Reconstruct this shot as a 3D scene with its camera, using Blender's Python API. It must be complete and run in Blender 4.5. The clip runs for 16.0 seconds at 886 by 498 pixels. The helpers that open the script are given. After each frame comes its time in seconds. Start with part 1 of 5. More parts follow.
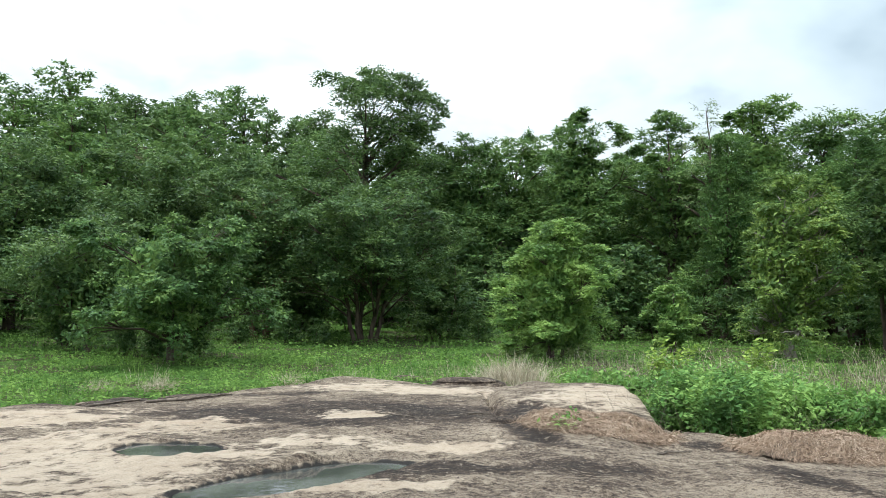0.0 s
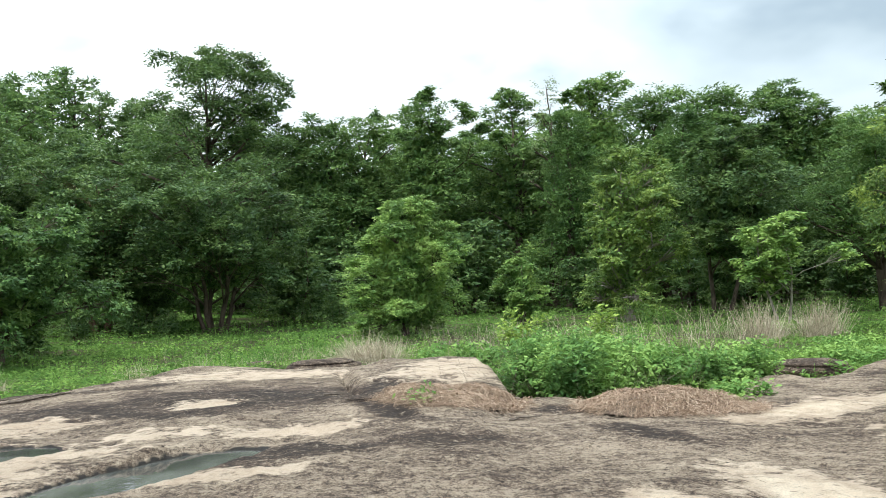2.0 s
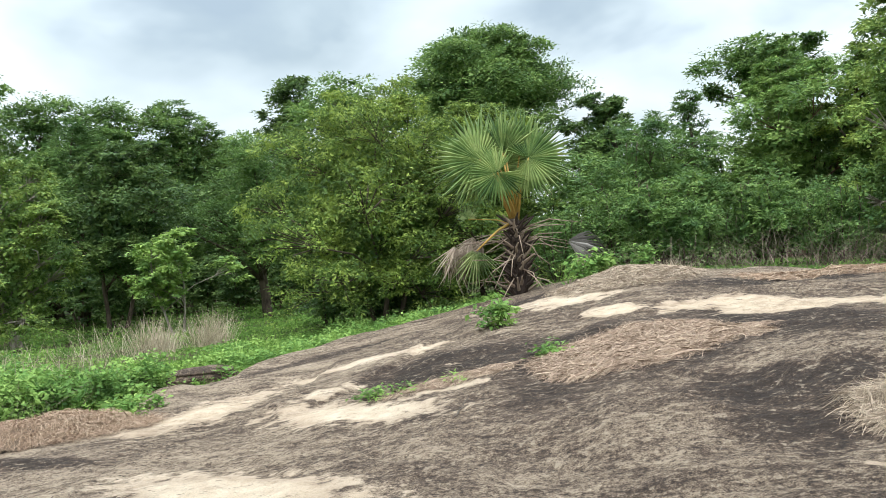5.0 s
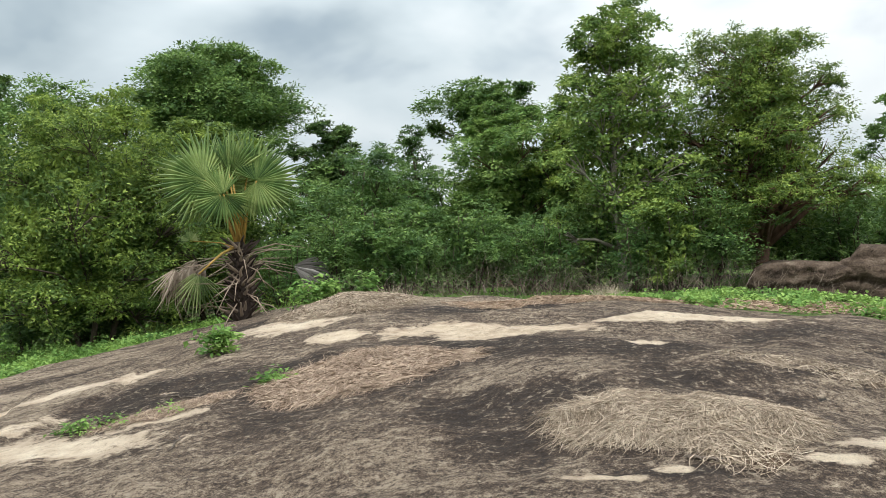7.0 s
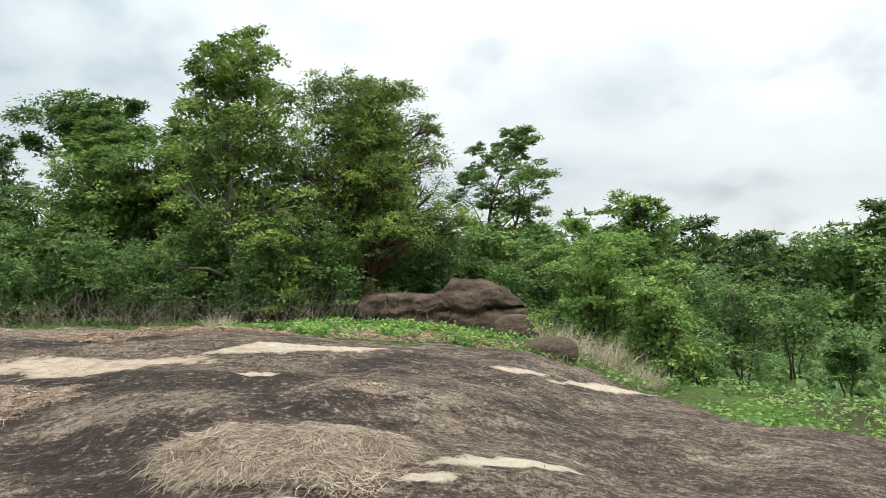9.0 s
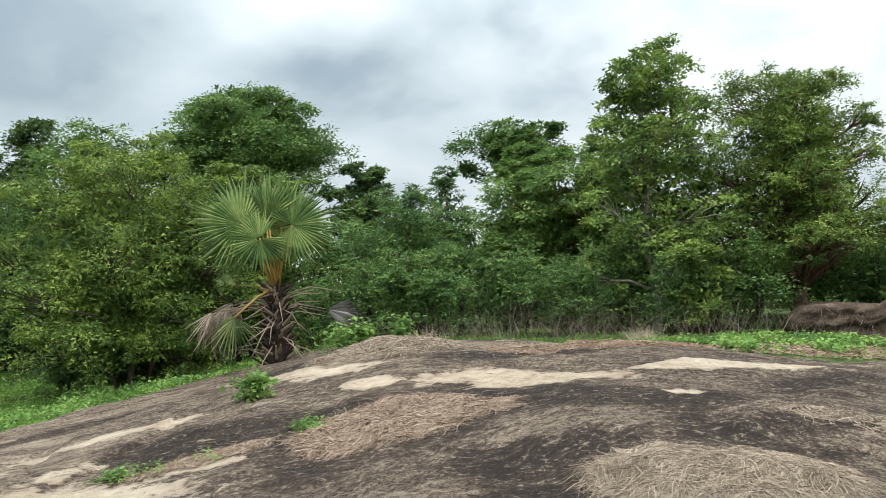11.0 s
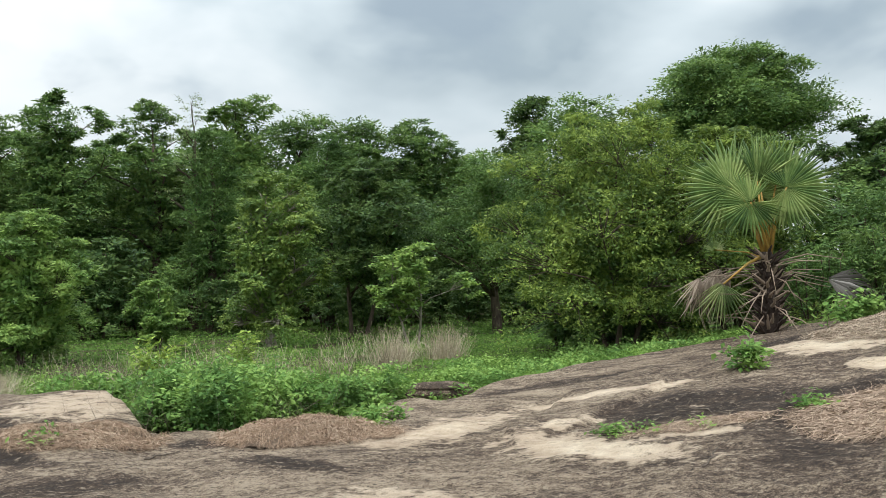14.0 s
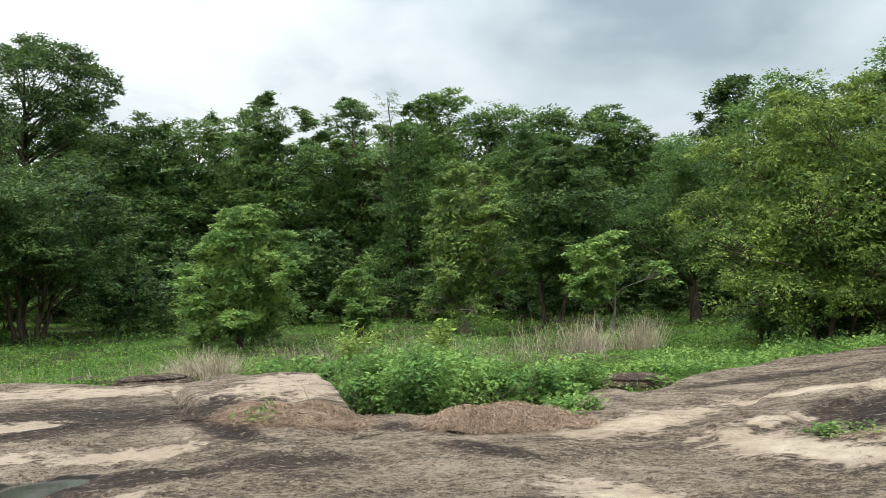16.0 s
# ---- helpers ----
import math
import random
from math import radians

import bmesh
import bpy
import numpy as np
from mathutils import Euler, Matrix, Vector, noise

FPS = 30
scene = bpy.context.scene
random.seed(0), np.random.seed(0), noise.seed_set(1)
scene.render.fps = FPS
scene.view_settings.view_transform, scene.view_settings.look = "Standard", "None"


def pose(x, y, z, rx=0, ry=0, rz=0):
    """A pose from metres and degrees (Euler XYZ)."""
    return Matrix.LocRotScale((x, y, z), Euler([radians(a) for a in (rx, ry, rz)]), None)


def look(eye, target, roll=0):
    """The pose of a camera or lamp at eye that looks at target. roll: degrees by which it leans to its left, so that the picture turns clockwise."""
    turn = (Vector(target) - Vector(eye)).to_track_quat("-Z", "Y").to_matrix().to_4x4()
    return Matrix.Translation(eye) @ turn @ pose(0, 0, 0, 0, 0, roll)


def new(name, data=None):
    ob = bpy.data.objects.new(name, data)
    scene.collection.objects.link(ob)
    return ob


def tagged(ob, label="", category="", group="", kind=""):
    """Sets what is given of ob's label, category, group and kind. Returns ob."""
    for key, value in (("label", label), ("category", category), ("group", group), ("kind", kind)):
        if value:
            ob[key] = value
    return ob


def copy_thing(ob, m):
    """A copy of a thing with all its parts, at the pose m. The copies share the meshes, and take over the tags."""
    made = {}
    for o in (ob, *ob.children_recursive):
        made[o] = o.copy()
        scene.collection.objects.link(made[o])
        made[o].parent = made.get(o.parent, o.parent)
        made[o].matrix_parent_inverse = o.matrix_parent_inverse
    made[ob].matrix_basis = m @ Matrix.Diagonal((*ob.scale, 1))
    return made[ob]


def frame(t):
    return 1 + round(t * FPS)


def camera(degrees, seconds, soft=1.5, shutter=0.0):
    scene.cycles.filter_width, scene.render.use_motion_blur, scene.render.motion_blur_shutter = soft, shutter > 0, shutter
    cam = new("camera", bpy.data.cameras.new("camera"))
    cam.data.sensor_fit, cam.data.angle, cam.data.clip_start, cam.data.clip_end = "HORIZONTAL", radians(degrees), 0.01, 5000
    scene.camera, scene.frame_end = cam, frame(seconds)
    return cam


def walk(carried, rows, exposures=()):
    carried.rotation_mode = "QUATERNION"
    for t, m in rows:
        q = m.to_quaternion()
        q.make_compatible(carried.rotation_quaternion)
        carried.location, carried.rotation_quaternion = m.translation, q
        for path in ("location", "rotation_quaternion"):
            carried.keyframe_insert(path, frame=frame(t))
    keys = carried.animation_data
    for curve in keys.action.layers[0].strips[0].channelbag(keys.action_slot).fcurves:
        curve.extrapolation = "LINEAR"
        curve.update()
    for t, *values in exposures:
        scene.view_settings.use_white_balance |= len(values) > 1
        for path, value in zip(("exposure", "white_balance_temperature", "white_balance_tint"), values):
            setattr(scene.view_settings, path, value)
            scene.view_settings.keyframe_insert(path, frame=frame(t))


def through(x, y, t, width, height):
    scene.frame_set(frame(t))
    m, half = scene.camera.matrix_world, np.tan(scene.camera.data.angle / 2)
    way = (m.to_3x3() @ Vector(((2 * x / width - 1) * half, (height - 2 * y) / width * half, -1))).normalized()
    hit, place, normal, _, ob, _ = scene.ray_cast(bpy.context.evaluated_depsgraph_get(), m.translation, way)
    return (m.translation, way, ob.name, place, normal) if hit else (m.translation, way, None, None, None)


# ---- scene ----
cam = camera(55.32, 16.0, soft=0.8)
# t, x, y, z, pitch, roll, yaw; the eye turns about one spot on the rock
EYE = 1.55
ROWS = [
    (0, -0.001, 0.002, -0.012, 2.90, -0.70, 0.00),
    (0.5, 0.018, 0.035, -0.022, 3.11, -0.80, -4.97),
    (1, 0.022, 0.037, -0.029, 2.45, 1.03, -6.19),
    (1.5, 0.017, 0.028, -0.030, 2.00, 2.07, -6.89),
    (2, 0.041, 0.021, -0.039, 1.47, 1.99, -9.85),
    (2.5, 0.066, -0.001, -0.054, 1.28, 2.38, -16.43),
    (3, 0.099, 0.002, -0.055, 0.84, 3.64, -25.22),
    (3.5, 0.103, -0.011, -0.061, 0.36, 4.30, -33.57),
    (4, 0.091, -0.051, -0.053, 0.14, 4.33, -39.49),
    (4.5, 0.067, -0.095, -0.046, 0.16, 4.41, -43.76),
    (5, 0.064, -0.134, -0.050, 0.33, 4.34, -49.13),
    (5.2, 0.059, -0.153, -0.047, 0.23, 4.24, -51.32),
    (5.7, 0.057, -0.148, -0.045, 0.32, 4.00, -56.46),
    (6.25, 0.053, -0.134, -0.039, 0.55, 3.39, -61.54),
    (6.8, 0.049, -0.120, -0.033, 0.78, 2.78, -66.07),
    (7.3, 0.047, -0.115, -0.030, 0.87, 2.54, -69.76),
    (7.5, 0.035, -0.108, -0.026, 0.79, 1.92, -71.14),
    (7.8, 0.038, -0.104, -0.035, 0.86, 0.90, -75.26),
    (8, 0.023, -0.111, -0.029, 1.13, 0.90, -79.08),
    (8.2, 0.032, -0.123, -0.033, 1.39, 1.15, -83.73),
    (8.5, 0.032, -0.123, -0.028, 1.45, 1.26, -89.30),
    (8.85, 0.032, -0.124, -0.011, 1.65, 1.58, -93.30),
    (9.25, 0.033, -0.126, 0.015, 1.96, 2.08, -93.20),
    (9.65, 0.033, -0.128, 0.040, 2.26, 2.58, -88.60),
    (10, 0.033, -0.129, 0.057, 2.46, 2.90, -81.80),
    (10.3, 0.033, -0.129, 0.062, 2.52, 3.00, -75.48),
    (10.5, 0.014, -0.127, 0.070, 2.91, 2.92, -71.46),
    (11, -0.010, -0.121, 0.076, 3.45, 2.80, -65.51),
    (11.5, 0.037, -0.049, 0.061, 4.48, 2.41, -60.18),
    (12, 0.035, -0.043, 0.049, 4.93, 1.35, -52.18),
    (12.5, -0.004, 0.025, 0.067, 4.27, 0.52, -46.38),
    (13, 0.003, 0.033, 0.064, 2.96, 0.28, -42.29),
    (13.5, 0.013, 0.065, 0.054, 2.27, 0.37, -38.09),
    (14, -0.017, 0.048, 0.062, 2.25, 0.99, -33.88),
    (14.5, -0.049, 0.034, 0.068, 2.09, 1.49, -29.32),
    (15, -0.037, 0.050, 0.069, 1.86, 1.59, -26.47),
    (15.5, -0.035, 0.047, 0.071, 1.94, 1.44, -24.66),
    (16, -0.069, 0.025, 0.075, 1.70, 1.03, -20.98),
]
EXPOSURES = [(0.0, 0.22, 6080, 8), (0.4, -0.1, 6190, 8.5), (1.0, -0.05, 6200, 8.5), (1.5, 0.3, 6220, 8.5), (3.0, 0.38, 6250, 9), (3.5, 0.37, 6300, 10), (5.2, 0.4, 6350, 10), (7.3, 0.02, 6550, 10.5), (8.2, 0.02, 6550, 10.5),
             (10.3, 0.03, 6450, 10), (11.5, 0.02, 6400, 9.5), (12.0, -0.18, 6400, 10), (12.5, -0.06, 6480, 10.5), (13.0, -0.02, 6480, 10.5), (13.5, 0.1, 6480, 10.5), (14.0, 0.0, 6480, 10.5), (16.0, 0.0, 6480, 10.5)]
walk(cam, [(t, pose(x, y, EYE + z, 90 + pitch, roll, yaw)) for t, x, y, z, pitch, roll, yaw in ROWS], EXPOSURES)


# ---------------------------------------------------------------- light
SUN_EL, SUN_AZ = 70.0, -108.0
sun = new("sun", bpy.data.lights.new("sun", "SUN"))
sun.data.energy, sun.data.angle, sun.data.color = 2.2, radians(14), (1.0, 0.98, 0.94)
sun_way = Vector((math.sin(radians(SUN_AZ)) * math.cos(radians(SUN_EL)), math.cos(radians(SUN_AZ)) * math.cos(radians(SUN_EL)), math.sin(radians(SUN_EL))))
sun.matrix_world = look(sun_way * 60, (0, 0, 0))


class Graph:
    """Short hand for node trees."""

    def __init__(self, tree):
        self.tree, self.nodes, self.links = tree, tree.nodes, tree.links

    def add(self, kind, sets=None, **ins):
        n = self.nodes.new(kind)
        for k, v in (sets or {}).items():
            setattr(n, k, v)
        for k, v in ins.items():
            self.put(n, k.replace("_", " "), v)
        return n

    def put(self, n, k, v):
        sock = n.inputs[int(k[1:])] if k[0] == "i" and k[1:].isdigit() else n.inputs[k]
        if hasattr(v, "bl_idname") and hasattr(v, "outputs"):
            v = v.outputs[0]
        if hasattr(v, "is_output"):
            self.links.new(v, sock)
        else:
            sock.default_value = v

    def math(self, op, a, b=0.0, c=0.0):
        return self.add("ShaderNodeMath", {"operation": op}, i0=a, i1=b, i2=c)

    def ramp(self, fac, *stops):
        n = self.add("ShaderNodeValToRGB", None, Fac=fac)
        el = n.color_ramp.elements
        while len(el) < len(stops):
            el.new(0.5)
        for e, (p, c) in zip(el, stops):
            e.position = p
            e.color = (c, c, c, 1) if isinstance(c, (int, float)) else (*c, 1)
        return n

    def mix(self, fac, a, b, mode="MIX"):
        n = self.add("ShaderNodeMix", {"data_type": "RGBA", "blend_type": mode})
        for i, v in ((0, fac), (6, a), (7, b)):
            if hasattr(v, "bl_idname") and hasattr(v, "outputs"):
                v = v.outputs[0]
            if hasattr(v, "is_output"):
                self.links.new(v, n.inputs[i])
            else:
                n.inputs[i].default_value = (*v, 1) if isinstance(v, tuple) and len(v) == 3 else v
        return n.outputs[2]

    def noise(self, vec, scale, detail=4.0, rough=0.55, distort=0.0):
        return self.add("ShaderNodeTexNoise", None, Vector=vec, Scale=scale, Detail=detail, Roughness=rough, Distortion=distort)


world = bpy.data.worlds.new("world")
scene.world = world
world.use_nodes = True
g = Graph(world.node_tree)
g.nodes.clear()
sky = g.add("ShaderNodeTexSky", {"sky_type": "NISHITA", "sun_disc": False, "sun_elevation": radians(SUN_EL), "sun_rotation": radians(SUN_AZ), "dust_density": 2.0})
way = g.add("ShaderNodeTexCoord").outputs["Generated"]
sep = g.add("ShaderNodeSeparateXYZ", None, Vector=way)
lift = g.math("ADD", g.math("MAXIMUM", sep.outputs["Z"], 0.0), 0.36)
flat = g.add("ShaderNodeCombineXYZ", None, X=g.math("DIVIDE", sep.outputs["X"], lift), Y=g.math("DIVIDE", sep.outputs["Y"], lift), Z=0.0)
big = g.noise(flat, 1.05, 4.0, 0.48, 0.25)
fine = g.noise(flat, 3.0, 4.0, 0.5, 0.2)
blend = g.math("ADD", g.math("MULTIPLY", big, 0.74), g.math("MULTIPLY", fine, 0.26))
# the cloud deck thins towards the sun's side; a heavier bank stands opposite
side = g.add("ShaderNodeVectorMath", {"operation": "DOT_PRODUCT"}, i0=way, i1=(math.sin(radians(SUN_AZ)), math.cos(radians(SUN_AZ)), 0.0)).outputs["Value"]
bank = g.add("ShaderNodeVectorMath", {"operation": "DOT_PRODUCT"}, i0=way, i1=(math.sin(radians(58)), math.cos(radians(58)), 0.0)).outputs["Value"]
high = g.math("MINIMUM", g.math("MAXIMUM", g.math("MULTIPLY_ADD", sep.outputs["Z"], 7.0, -1.2), 0.0), 1.0)
bank = g.math("MULTIPLY", g.math("POWER", g.math("MAXIMUM", bank, 0.0), 2.2), g.math("MULTIPLY_ADD", high, 0.85, 0.15))
deck = g.math("ADD", g.math("MULTIPLY_ADD", side, 0.05, 0.045), g.math("MULTIPLY_ADD", bank, -0.10, g.math("MULTIPLY_ADD", g.math("SUBTRACT", blend, 0.5), g.math("MULTIPLY_ADD", high, 0.45, 0.55), 0.5)))
cloud = g.ramp(deck, (0.34, (0.435, 0.53, 0.585)), (0.43, (0.69, 0.79, 0.835)), (0.50, (0.93, 1.0, 1.025)), (0.60, (1.15, 1.21, 1.215)))
lumin = g.math("MULTIPLY_ADD", g.math("MAXIMUM", sep.outputs["Z"], 0.0), 1.1, 0.78)
lumin = g.math("MULTIPLY_ADD", g.math("MAXIMUM", g.math("SUBTRACT", sep.outputs["Z"], 0.35), 0.0), 0.8, lumin)
cloud = g.mix(1.0, cloud, lumin, "MULTIPLY")
clear = g.mix(1.0, sky, (0.10, 0.10, 0.10), "MULTIPLY")
cover = g.ramp(fine, (0.30, 0.72), (0.45, 0.95))
back = g.add("ShaderNodeBackground", None, Color=g.mix(cover, clear, cloud), Strength=1.0)
g.links.new(back.outputs[0], g.add("ShaderNodeOutputWorld").inputs[0])


# ---------------------------------------------------------------- materials
def material(name):
    m = bpy.data.materials.new(name)
    m.use_nodes = True
    g = Graph(m.node_tree)
    g.nodes.clear()
    g.out = g.add("ShaderNodeOutputMaterial")
    return m, g


def finish(g, shader):
    g.links.new(shader.outputs[0], g.out.inputs[0])


def surface(g, color, rough, bump=None, strength=0.4, dist=0.02, spec=0.5):
    b = g.add("ShaderNodeBsdfPrincipled", None, Base_Color=color, Roughness=rough)
    b.inputs["Specular IOR Level"].default_value = spec
    if bump is not None:
        n = g.add("ShaderNodeBump", None, Height=bump, Strength=strength, Distance=dist)
        g.links.new(n.outputs[0], b.inputs["Normal"])
    return b


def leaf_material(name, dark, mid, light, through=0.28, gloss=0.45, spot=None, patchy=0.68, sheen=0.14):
    """Leaves: each its own tint; lit clumps and dark voids are coloured in by noise."""
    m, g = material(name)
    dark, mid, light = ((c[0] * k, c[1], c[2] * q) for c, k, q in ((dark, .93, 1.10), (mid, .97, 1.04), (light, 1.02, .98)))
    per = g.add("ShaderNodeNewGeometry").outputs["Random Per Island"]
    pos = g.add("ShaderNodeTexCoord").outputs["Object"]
    clump_light = g.ramp(g.noise(pos, 1.3, 4.0, 0.6), (0.33, 0.0), (0.67, 1.0))
    fac = g.math("ADD", g.math("MULTIPLY", per, 1.1 - patchy), g.math("MULTIPLY", clump_light, patchy))
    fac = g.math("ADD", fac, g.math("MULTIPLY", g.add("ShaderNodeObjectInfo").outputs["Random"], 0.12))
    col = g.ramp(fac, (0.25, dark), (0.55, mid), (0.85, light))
    if spot:
        col = g.mix(g.ramp(per, (0.93, 0.0), (0.94, 1.0)), col, spot)
    b = surface(g, col, gloss, spec=sheen)
    t = g.add("ShaderNodeBsdfTranslucent", None, Color=g.mix(0.6, col, light))
    x = g.add("ShaderNodeMixShader", None, Fac=through)
    g.links.new(b.outputs[0], x.inputs[1])
    g.links.new(t.outputs[0], x.inputs[2])
    finish(g, x)
    return m


def bark_material(name, a, b):
    m, g = material(name)
    pos = g.add("ShaderNodeTexCoord").outputs["Object"]
    tall = g.add("ShaderNodeMapping", None, Vector=pos, Scale=(1, 1, 0.25))
    n = g.noise(tall, 9.0, 6.0, 0.65)
    col = g.ramp(n, (0.3, a), (0.7, b))
    finish(g, surface(g, col, 0.85, n, 0.7, 0.03, 0.2))
    return m


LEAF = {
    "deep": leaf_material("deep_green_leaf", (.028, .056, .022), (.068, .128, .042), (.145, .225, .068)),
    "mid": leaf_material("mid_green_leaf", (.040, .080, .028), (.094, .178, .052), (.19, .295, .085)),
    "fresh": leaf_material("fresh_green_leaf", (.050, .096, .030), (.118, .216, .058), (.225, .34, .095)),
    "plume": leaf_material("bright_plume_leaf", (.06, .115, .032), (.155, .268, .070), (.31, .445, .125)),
    # stops spread wide: bright lit tops and dark gaps put into the colour
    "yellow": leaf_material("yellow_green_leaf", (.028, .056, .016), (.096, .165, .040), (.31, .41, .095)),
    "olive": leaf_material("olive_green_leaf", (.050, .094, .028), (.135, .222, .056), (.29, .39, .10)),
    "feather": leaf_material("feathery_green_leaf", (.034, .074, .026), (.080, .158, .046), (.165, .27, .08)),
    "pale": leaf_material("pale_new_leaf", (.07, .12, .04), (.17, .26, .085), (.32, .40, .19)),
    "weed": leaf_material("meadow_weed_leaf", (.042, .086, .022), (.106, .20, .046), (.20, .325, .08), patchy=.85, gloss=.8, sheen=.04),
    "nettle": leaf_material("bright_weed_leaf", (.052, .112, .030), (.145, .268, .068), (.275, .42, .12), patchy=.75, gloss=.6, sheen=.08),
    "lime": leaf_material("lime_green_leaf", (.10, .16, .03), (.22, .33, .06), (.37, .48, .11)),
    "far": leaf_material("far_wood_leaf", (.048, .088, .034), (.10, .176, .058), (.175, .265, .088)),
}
BARK = {
    "brown": bark_material("brown_bark", (.035, .027, .02), (.12, .092, .07)),
    "red": bark_material("reddish_bark", (.06, .034, .025), (.2, .12, .085)),
    "pale": bark_material("pale_bark", (.13, .11, .09), (.36, .33, .28)),
}


def straw_material(name, a, b, c, rough=0.8):
    m, g = material(name)
    per = g.add("ShaderNodeNewGeometry").outputs["Random Per Island"]
    pos = g.add("ShaderNodeTexCoord").outputs["Object"]
    n = g.noise(pos, 1.7, 4.0)
    fac = g.math("ADD", g.math("MULTIPLY", per, 0.6), g.math("MULTIPLY", n, 0.4))
    col = g.ramp(fac, (0.2, a), (0.55, b), (0.85, c))
    finish(g, surface(g, col, rough, spec=0.25))
    return m


STRAW = straw_material("dry_straw", (.13, .098, .072), (.34, .27, .20), (.58, .485, .375))
STRAW_PINK = straw_material("pinkish_straw", (.13, .09, .066), (.32, .235, .172), (.52, .41, .31))
STRAW_RED = straw_material("rusty_straw", (.15, .098, .066), (.33, .232, .16), (.50, .395, .295))
DRYGRASS = straw_material("bleached_grass", (.24, .195, .135), (.46, .39, .285), (.65, .585, .46))
TWIG = straw_material("grey_twig", (.08, .06, .045), (.17, .135, .105), (.3, .25, .2))


def duff_material():
    m, g = material("straw_litter")
    pos = g.add("ShaderNodeTexCoord").outputs["Object"]
    n = g.noise(pos, 22.0, 6.0, 0.7)
    big = g.noise(pos, 1.4, 3.0)
    # brown litter; dark stops also hold the shade in gaps between stalks
    col = g.mix(g.ramp(big, (.4, 0.0), (.65, 1.0)), g.ramp(n, (.3, (.07, .053, .04)), (.7, (.28, .22, .165))), g.ramp(n, (.3, (.06, .04, .028)), (.7, (.21, .14, .095))))
    finish(g, surface(g, col, 0.95, n, 1.0, 0.04, 0.1))
    return m


DUFF = duff_material()


def granite_material(name, patches=True, shift=0.0):
    """Granite: pale where the sheet has flaked, elsewhere black and grey with lichen and algae streaks."""
    m, g = material(name)
    pos = g.add("ShaderNodeTexCoord").outputs["Object"]
    if patches:
        turn = g.add("ShaderNodeAttribute", {"attribute_name": "sheet"}).outputs["Vector"]
    else:
        turn = g.add("ShaderNodeMapping", None, Vector=pos, Scale=(0.8, 0.9, 1.1))
    streak = g.noise(turn, 2.6, 9.0, 0.66, 0.25)
    fleck = g.noise(turn, 13.0, 7.0, 0.72, 0.1)
    crumb = g.noise(pos, 26.0, 6.0, 0.72)
    big = g.noise(pos, 0.5, 4.0, 0.55, 0.4)
    grain = g.noise(pos, 90.0, 3.0, 0.7)
    rough = g.noise(pos, 5.0, 9.0, 0.7)
    soft = g.noise(pos, 1.6, 5.0, 0.6, 0.3)
    grit = g.noise(turn, 42.0, 4.0, 0.7)
    vein = g.noise(turn, 6.5, 8.0, 0.7, 0.4)
    mixv = 0.5 + (0.13 if patches else 0.0)
    for part_noise, weight in ((streak, 0.48), (vein, 0.42), (big, 0.30), (soft, 0.34), (rough, 0.36), (fleck, 0.60), (crumb, 0.72), (grit, 0.5), (grain, 0.7)):
        mixv = g.math("MULTIPLY_ADD", g.math("SUBTRACT", part_noise, 0.5), weight, mixv)
    if patches:
        dark = g.add("ShaderNodeAttribute", {"attribute_name": "dark_tone"}).outputs["Fac"]
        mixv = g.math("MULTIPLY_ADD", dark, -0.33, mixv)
    else:
        mixv = g.math("ADD", mixv, shift)
    base = g.ramp(mixv, (0.12, (.023, .016, .013)), (0.28, (.043, .030, .022)), (0.42, (.082, .057, .042)), (0.52, (.164, .121, .087)), (0.61, (.275, .213, .155)), (0.75, (.43, .345, .254)))
    # grey-white lichen crusts as small flecks
    tone_mask = g.ramp(g.math("MULTIPLY_ADD", fleck, 0.55, g.math("MULTIPLY", crumb, 0.45)), (0.545, 0.0), (0.60, 0.75 if patches else 0.12))
    base = g.mix(tone_mask, base, (.40, .335, .255))
    pits = g.ramp(crumb, (0.36, 0.8), (0.44, 0.0))
    base = g.mix(pits, base, (.028, .021, .017))
    if patches:
        field = g.add("ShaderNodeAttribute", {"attribute_name": "flaked"}).outputs["Fac"]
        wob = g.math("ADD", g.math("MULTIPLY", g.math("SUBTRACT", streak, 0.5), 1.7), g.math("ADD", g.math("MULTIPLY", g.math("SUBTRACT", rough, 0.5), 1.9), g.math("MULTIPLY", g.math("SUBTRACT", fleck, 0.5), 1.1)))
        edge = g.ramp(g.math("ADD", field, wob), (0.38, 0.0), (0.66, 1.0))
        tone = g.math("ADD", g.math("MULTIPLY", rough, 0.6), g.math("MULTIPLY", big, 0.4))
        tan = g.ramp(tone, (0.34, (.36, .265, .185)), (0.45, (.53, .415, .305)), (0.60, (.67, .55, .42)))
        white = g.ramp(tone, (0.34, (.46, .35, .25)), (0.45, (.66, .535, .395)), (0.58, (.82, .71, .555)))
        pale = g.mix(g.ramp(field, (0.78, 0.0), (1.12, 1.0)), tan, white)
        stain = g.ramp(g.math("MULTIPLY_ADD", fleck, 0.45, g.math("ADD", g.math("MULTIPLY", crumb, 0.30), g.math("MULTIPLY", soft, 0.25))), (0.38, 0.0), (0.47, 1.0))
        pale = g.mix(stain, (.22, .17, .13), pale)
        base = g.mix(edge, base, pale)
        wet_crack = g.add("ShaderNodeAttribute", {"attribute_name": "wet_cracked"}).outputs["Fac"]
        base = g.mix(g.ramp(g.math("ADD", wet_crack, g.math("MULTIPLY", g.math("SUBTRACT", rough, 0.5), 1.2)), (0.35, 0.0), (0.65, 1.0)), base, (.030, .027, .024))
